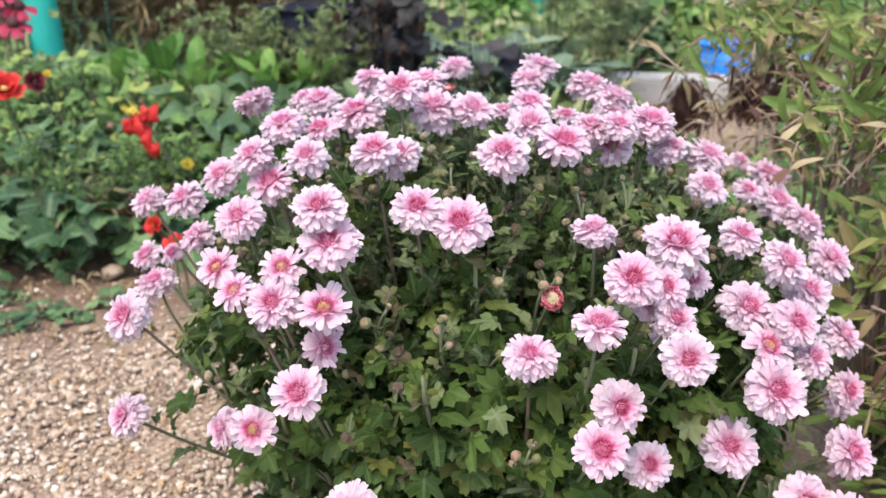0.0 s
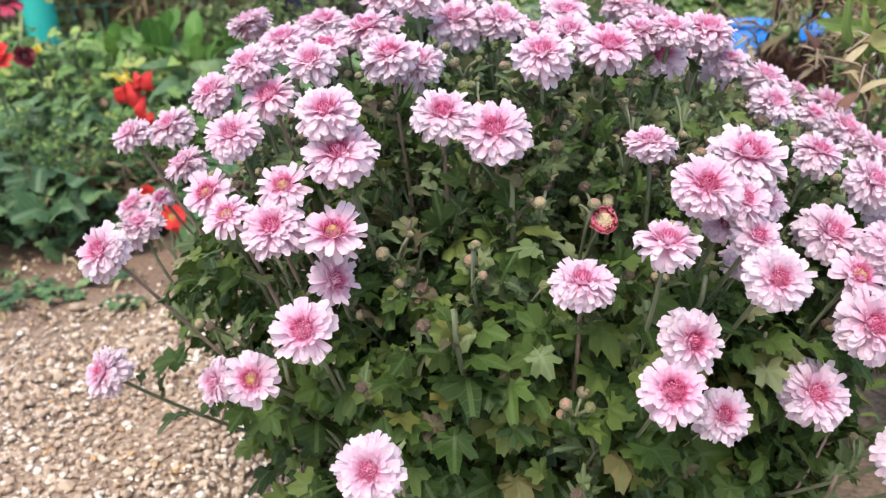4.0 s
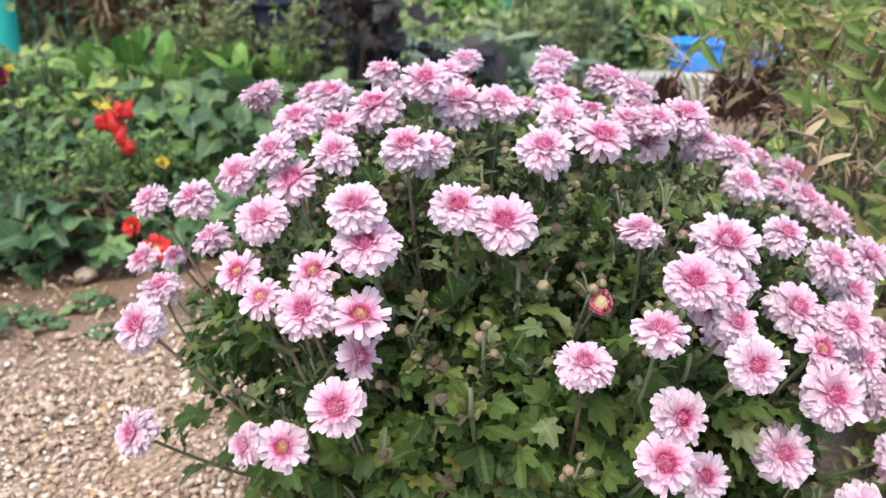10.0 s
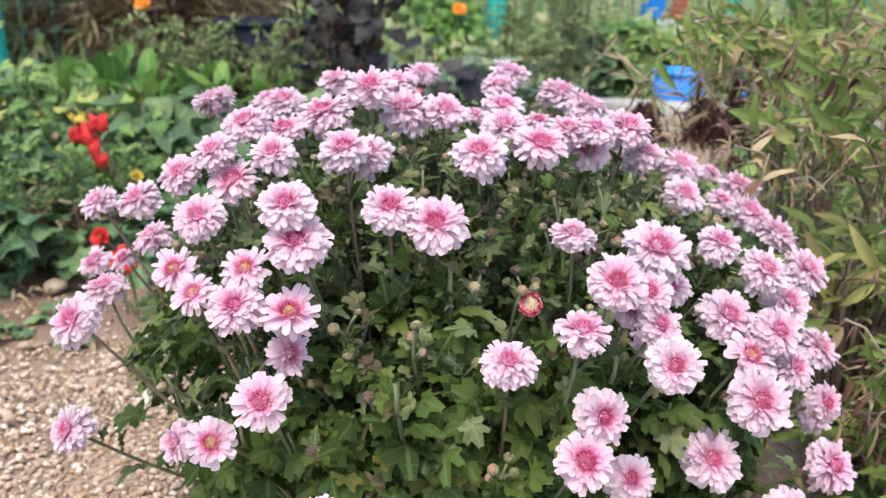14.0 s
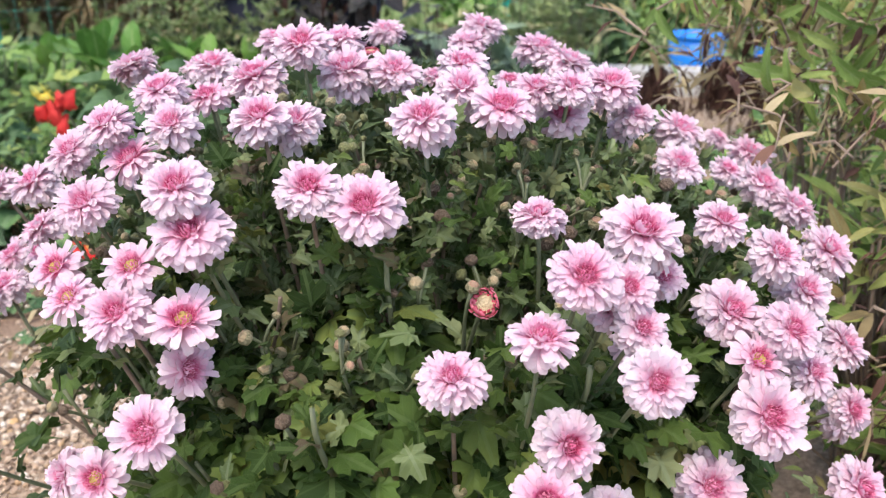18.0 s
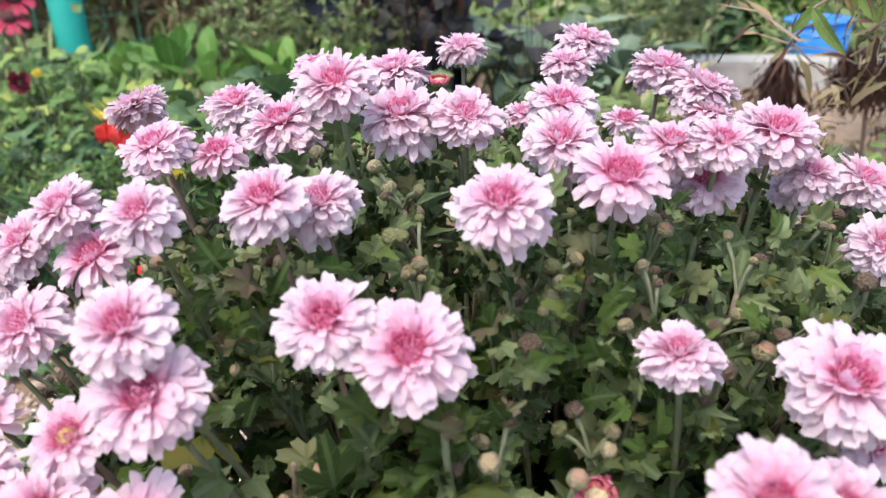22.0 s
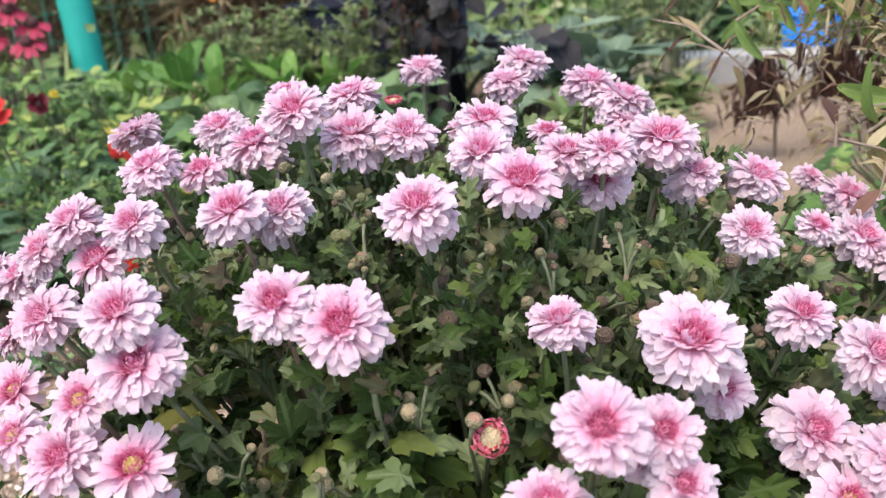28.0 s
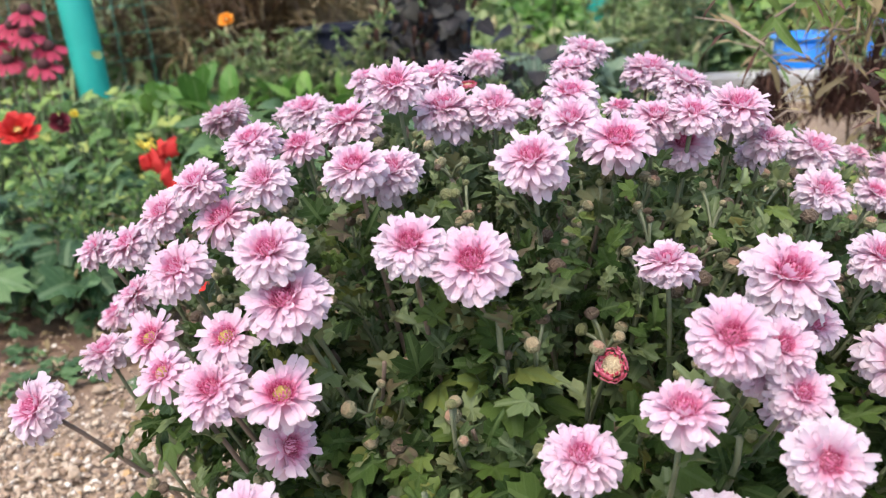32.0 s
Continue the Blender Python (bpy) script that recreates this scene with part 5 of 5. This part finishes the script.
def withered_plant(x, y, z, seed, w=0.055, drop=0.2):
    """A stalk whose dead brown flower plume hangs down."""
    rng = random.Random(seed)
    e = thing("withered_plant", (x, y, 0), "withered plant with a hanging dark brown plume", "withered plant", "withered plants")
    b = Buf()
    b.tube(bezier((0.06, 0.05, 0), (0.05, 0.04, z * 0.7), (0.02, 0, z + 0.04), (0, 0, z), 10), [0.005] * 10, 6)
    put("stem", b.mesh("stem", stalk_brown), e)
    p = Buf()
    for i in range(480):
        k = rng.random()
        a = Vector((rng.gauss(0, w * (0.25 + 0.5 * k)), rng.gauss(0, w * 0.5), z - drop * k * 0.7 + 0.01))
        spread(p, T_BLADE if i % 2 else T_THIN, laid(a, (rng.uniform(-0.45, 0.45), rng.uniform(-0.4, 0.4), -1), (rng.uniform(-1, 1), -1, 0.1), rng.uniform(0.04, 0.08)))
    put("plume", p.mesh("plume", dark_dry), e, None, "dark brown dead plume")
    g = Buf()
    for i in range(40):
        spread(g, T_BLADE if i % 3 else T_THIN, laid((rng.gauss(0, 0.012), rng.gauss(0, 0.012), z + rng.uniform(0.02, 0.1)), (rng.uniform(-1, 1), rng.uniform(-1, 1), rng.uniform(0.1, 0.9)), (0, 0, 1), rng.uniform(0.05, 0.12)))
    put("foliage", g.mesh("foliage", grass_blade), e, None, "pale green and straw-coloured narrow leaves")["kind"] = "stuff"


for i, (x, y, z) in enumerate(((0.765, 2.65, 0.29), (0.98, 2.7, 0.31), (1.16, 2.72, 0.33), (1.08, 2.5, 0.26), (1.35, 2.6, 0.36), (1.5, 2.8, 0.32), (1.2, 3.0, 0.27), (1.32, 3.1, 0.28))):
    withered_plant(x, y, z, 320 + i, 0.055 + 0.01 * (i % 3), 0.2)


for i, (x, y, r, h) in enumerate(((0.95, 2.05, 0.2, 0.34), (1.2, 2.2, 0.24, 0.42), (1.45, 2.0, 0.24, 0.5), (0.86, 1.35, 0.16, 0.3), (1.1, 1.5, 0.2, 0.4), (0.75, 1.75, 0.14, 0.24), (1.7, 2.4, 0.26, 0.6), (0.72, 1.02, 0.12, 0.22))):
    clump("undergrowth_plant", "green leafy undergrowth beneath the shrubs", "garden plant", x, y, r, h, 52, SOFT, 0.045, stalk_dark, 350 + i, "undergrowth", fill=T_LANCE)


def build_litter():
    """Straw and dead leaves on the soil between bush and kerb."""
    rng = random.Random(8)
    b = Buf()
    for i in range(900):
        p = (rng.uniform(0.25, 1.9), rng.uniform(1.5, 3.7), 0.008 + rng.uniform(0, 0.015))
        spread(b, T_BLADE if i % 3 else T_DRY, laid(p, (rng.uniform(-1, 1), rng.uniform(-1, 1), rng.uniform(-0.05, 0.25)), (0, 0, 1), rng.uniform(0.03, 0.09)))
    for i in range(220):
        p = (rng.uniform(-1.3, -0.3), rng.uniform(1.45, 2.0), 0.006 + rng.uniform(0, 0.01))
        spread(b, T_DRY, laid(p, (rng.uniform(-1, 1), rng.uniform(-1, 1), 0.05), (0, 0, 1), rng.uniform(0.015, 0.04)))
    tagged(put("plant_litter", b.mesh("plant_litter", straw_blade)), "straw and dead leaves strewn over the soil", "litter", kind="stuff")


build_litter()


def weed(x, y, seed):
    rng = random.Random(seed)
    e = thing("weed", (x, y, 0), "small light green weed on the gravel", "weed", "weeds on the path")
    for i in range(7):
        o = Vector((math.cos(i * 0.95), math.sin(i * 0.95), rng.uniform(0.1, 0.5)))
        put("leaf", VINE[i % 3], e, laid(o * 0.008, o, (0, 0, 1), rng.uniform(0.025, 0.055)))


for i, (x, y) in enumerate(((-0.83, 1.6), (-0.76, 1.56), (-0.86, 1.52), (-0.62, 1.52), (-0.92, 1.66), (-0.70, 1.64))):
    weed(x, y, i)


# ---- the meadow and hedges far behind ----
def build_meadow():
    rng = random.Random(12)
    b = Buf()
    for i in range(9000):
        x, y = rng.uniform(-5.5, 7), rng.uniform(3.4, 10.5)
        if x < -0.6 + (y - 3.4) * 0 and y < 3.6:
            continue
        h = rng.uniform(0.1, 0.26) * (1 + 0.5 * noise.noise((x * 0.8, y * 0.8, 0)))
        if 0.5 < x < 2.4 and y < 4.6:
            continue
        if i % 5 < 2:
            spread(b, T_BLADE, laid((x, y, 0), (rng.uniform(-0.9, 0.9), rng.uniform(-0.5, 0.5), 1), (rng.uniform(-1, 1), -1, 0.2), h * 1.5))
        else:
            for _ in range(2):
                p = (x + rng.uniform(-0.08, 0.08), y, h * rng.uniform(0.2, 1.3))
                spread(b, T_SOFT if i % 2 else T_LANCE, laid(p, (rng.uniform(-1, 1), rng.uniform(-1, 0.5), rng.uniform(-0.5, 0.6)), (rng.uniform(-0.6, 0.6), -0.6, 1), rng.uniform(0.05, 0.1)))
    tagged(put("meadow_grass", b.mesh("meadow_grass", grass_blade)), "long green meadow grass behind the fence", "grass", kind="stuff")


build_meadow()


def far_bush(x, y, r, h, seed, material, label):
    rng = random.Random(seed)
    e = thing("far_bush", (x, y, 0), label, "bush", "bushes behind the fence")
    b = Buf()
    for i in range(620):
        th, u = rng.uniform(0, 6.28), rng.random()
        f = 1 + 0.3 * noise.noise((3 * math.cos(th), 3 * math.sin(th), 3 * u + seed))
        c = math.sqrt(1 - u * u)
        p = Vector((r * c * math.cos(th) * f, r * c * math.sin(th) * f, max(0.03, h * u * f)))
        o = Vector((rng.uniform(-1, 1), rng.uniform(-1, 1), rng.uniform(-0.6, 0.5)))
        spread(b, T_SOFT if i % 2 else T_LANCE, laid(p * rng.uniform(0.75, 1), o, (rng.uniform(-0.5, 0.5), -0.5, 1), rng.uniform(0.05, 0.11)))
    put("foliage", b.mesh("foliage", material), e)
    s = Buf()
    for i in range(5):
        s.tube([(0.1 * r * i - 0.2 * r, 0, 0), (0.16 * r * i - 0.3 * r, 0, h * 0.45), (0.3 * r * i - 0.6 * r, 0, h * 0.8)], [0.012, 0.009, 0.004], 5)
    put("stem_tangle", s.mesh("stem_tangle", stalk_brown), e)["kind"] = "stuff"


for i in range(24):
    far_bush(-4.6 + 0.44 * i, 4.9 + 0.9 * ((i * 7) % 5) / 4 + (0.5 if 9 < i < 17 else 0), 0.36, (0.4 + 0.1 * (i % 3)) * (0.5 if 12 < i < 17 else 1), 400 + i, (soft_leaf, grass_blade, chard_leaf)[i % 3], "green leafy bush beyond the fence")
for i in range(13):
    far_bush(-6.5 + 1.1 * i, 8.2 + (i % 2), 0.8, 1.0 + 0.2 * (i % 3), 430 + i, (grass_blade, soft_leaf)[i % 2], "large green bush at the edge of the meadow")
for i in range(7):
    far_bush(0.75 + 0.3 * i, 4.75 + 0.09 * i, 0.2, 0.3 + 0.05 * (i % 3), 450 + i, (grass_blade, comfrey_leaf, soft_leaf)[i % 3], "low green bush behind the kerb")
far_bush(-1.72, 3.7, 0.24, 0.2, 460, comfrey_leaf, "grey-green leafy plant at the foot of the fence post")
for i, (x, y) in enumerate(((-0.86, 1.96), (-0.72, 2.02), (-1.0, 2.06), (-0.62, 2.12))):
    tuft("feathery_herb", "feathery yellow-green herb with fine leaves", "herb", x, y, 0.13, 0.24, 22, T_LANCE, soft_leaf, 0.022, 470 + i, "feathery herbs", 0.8, 8)
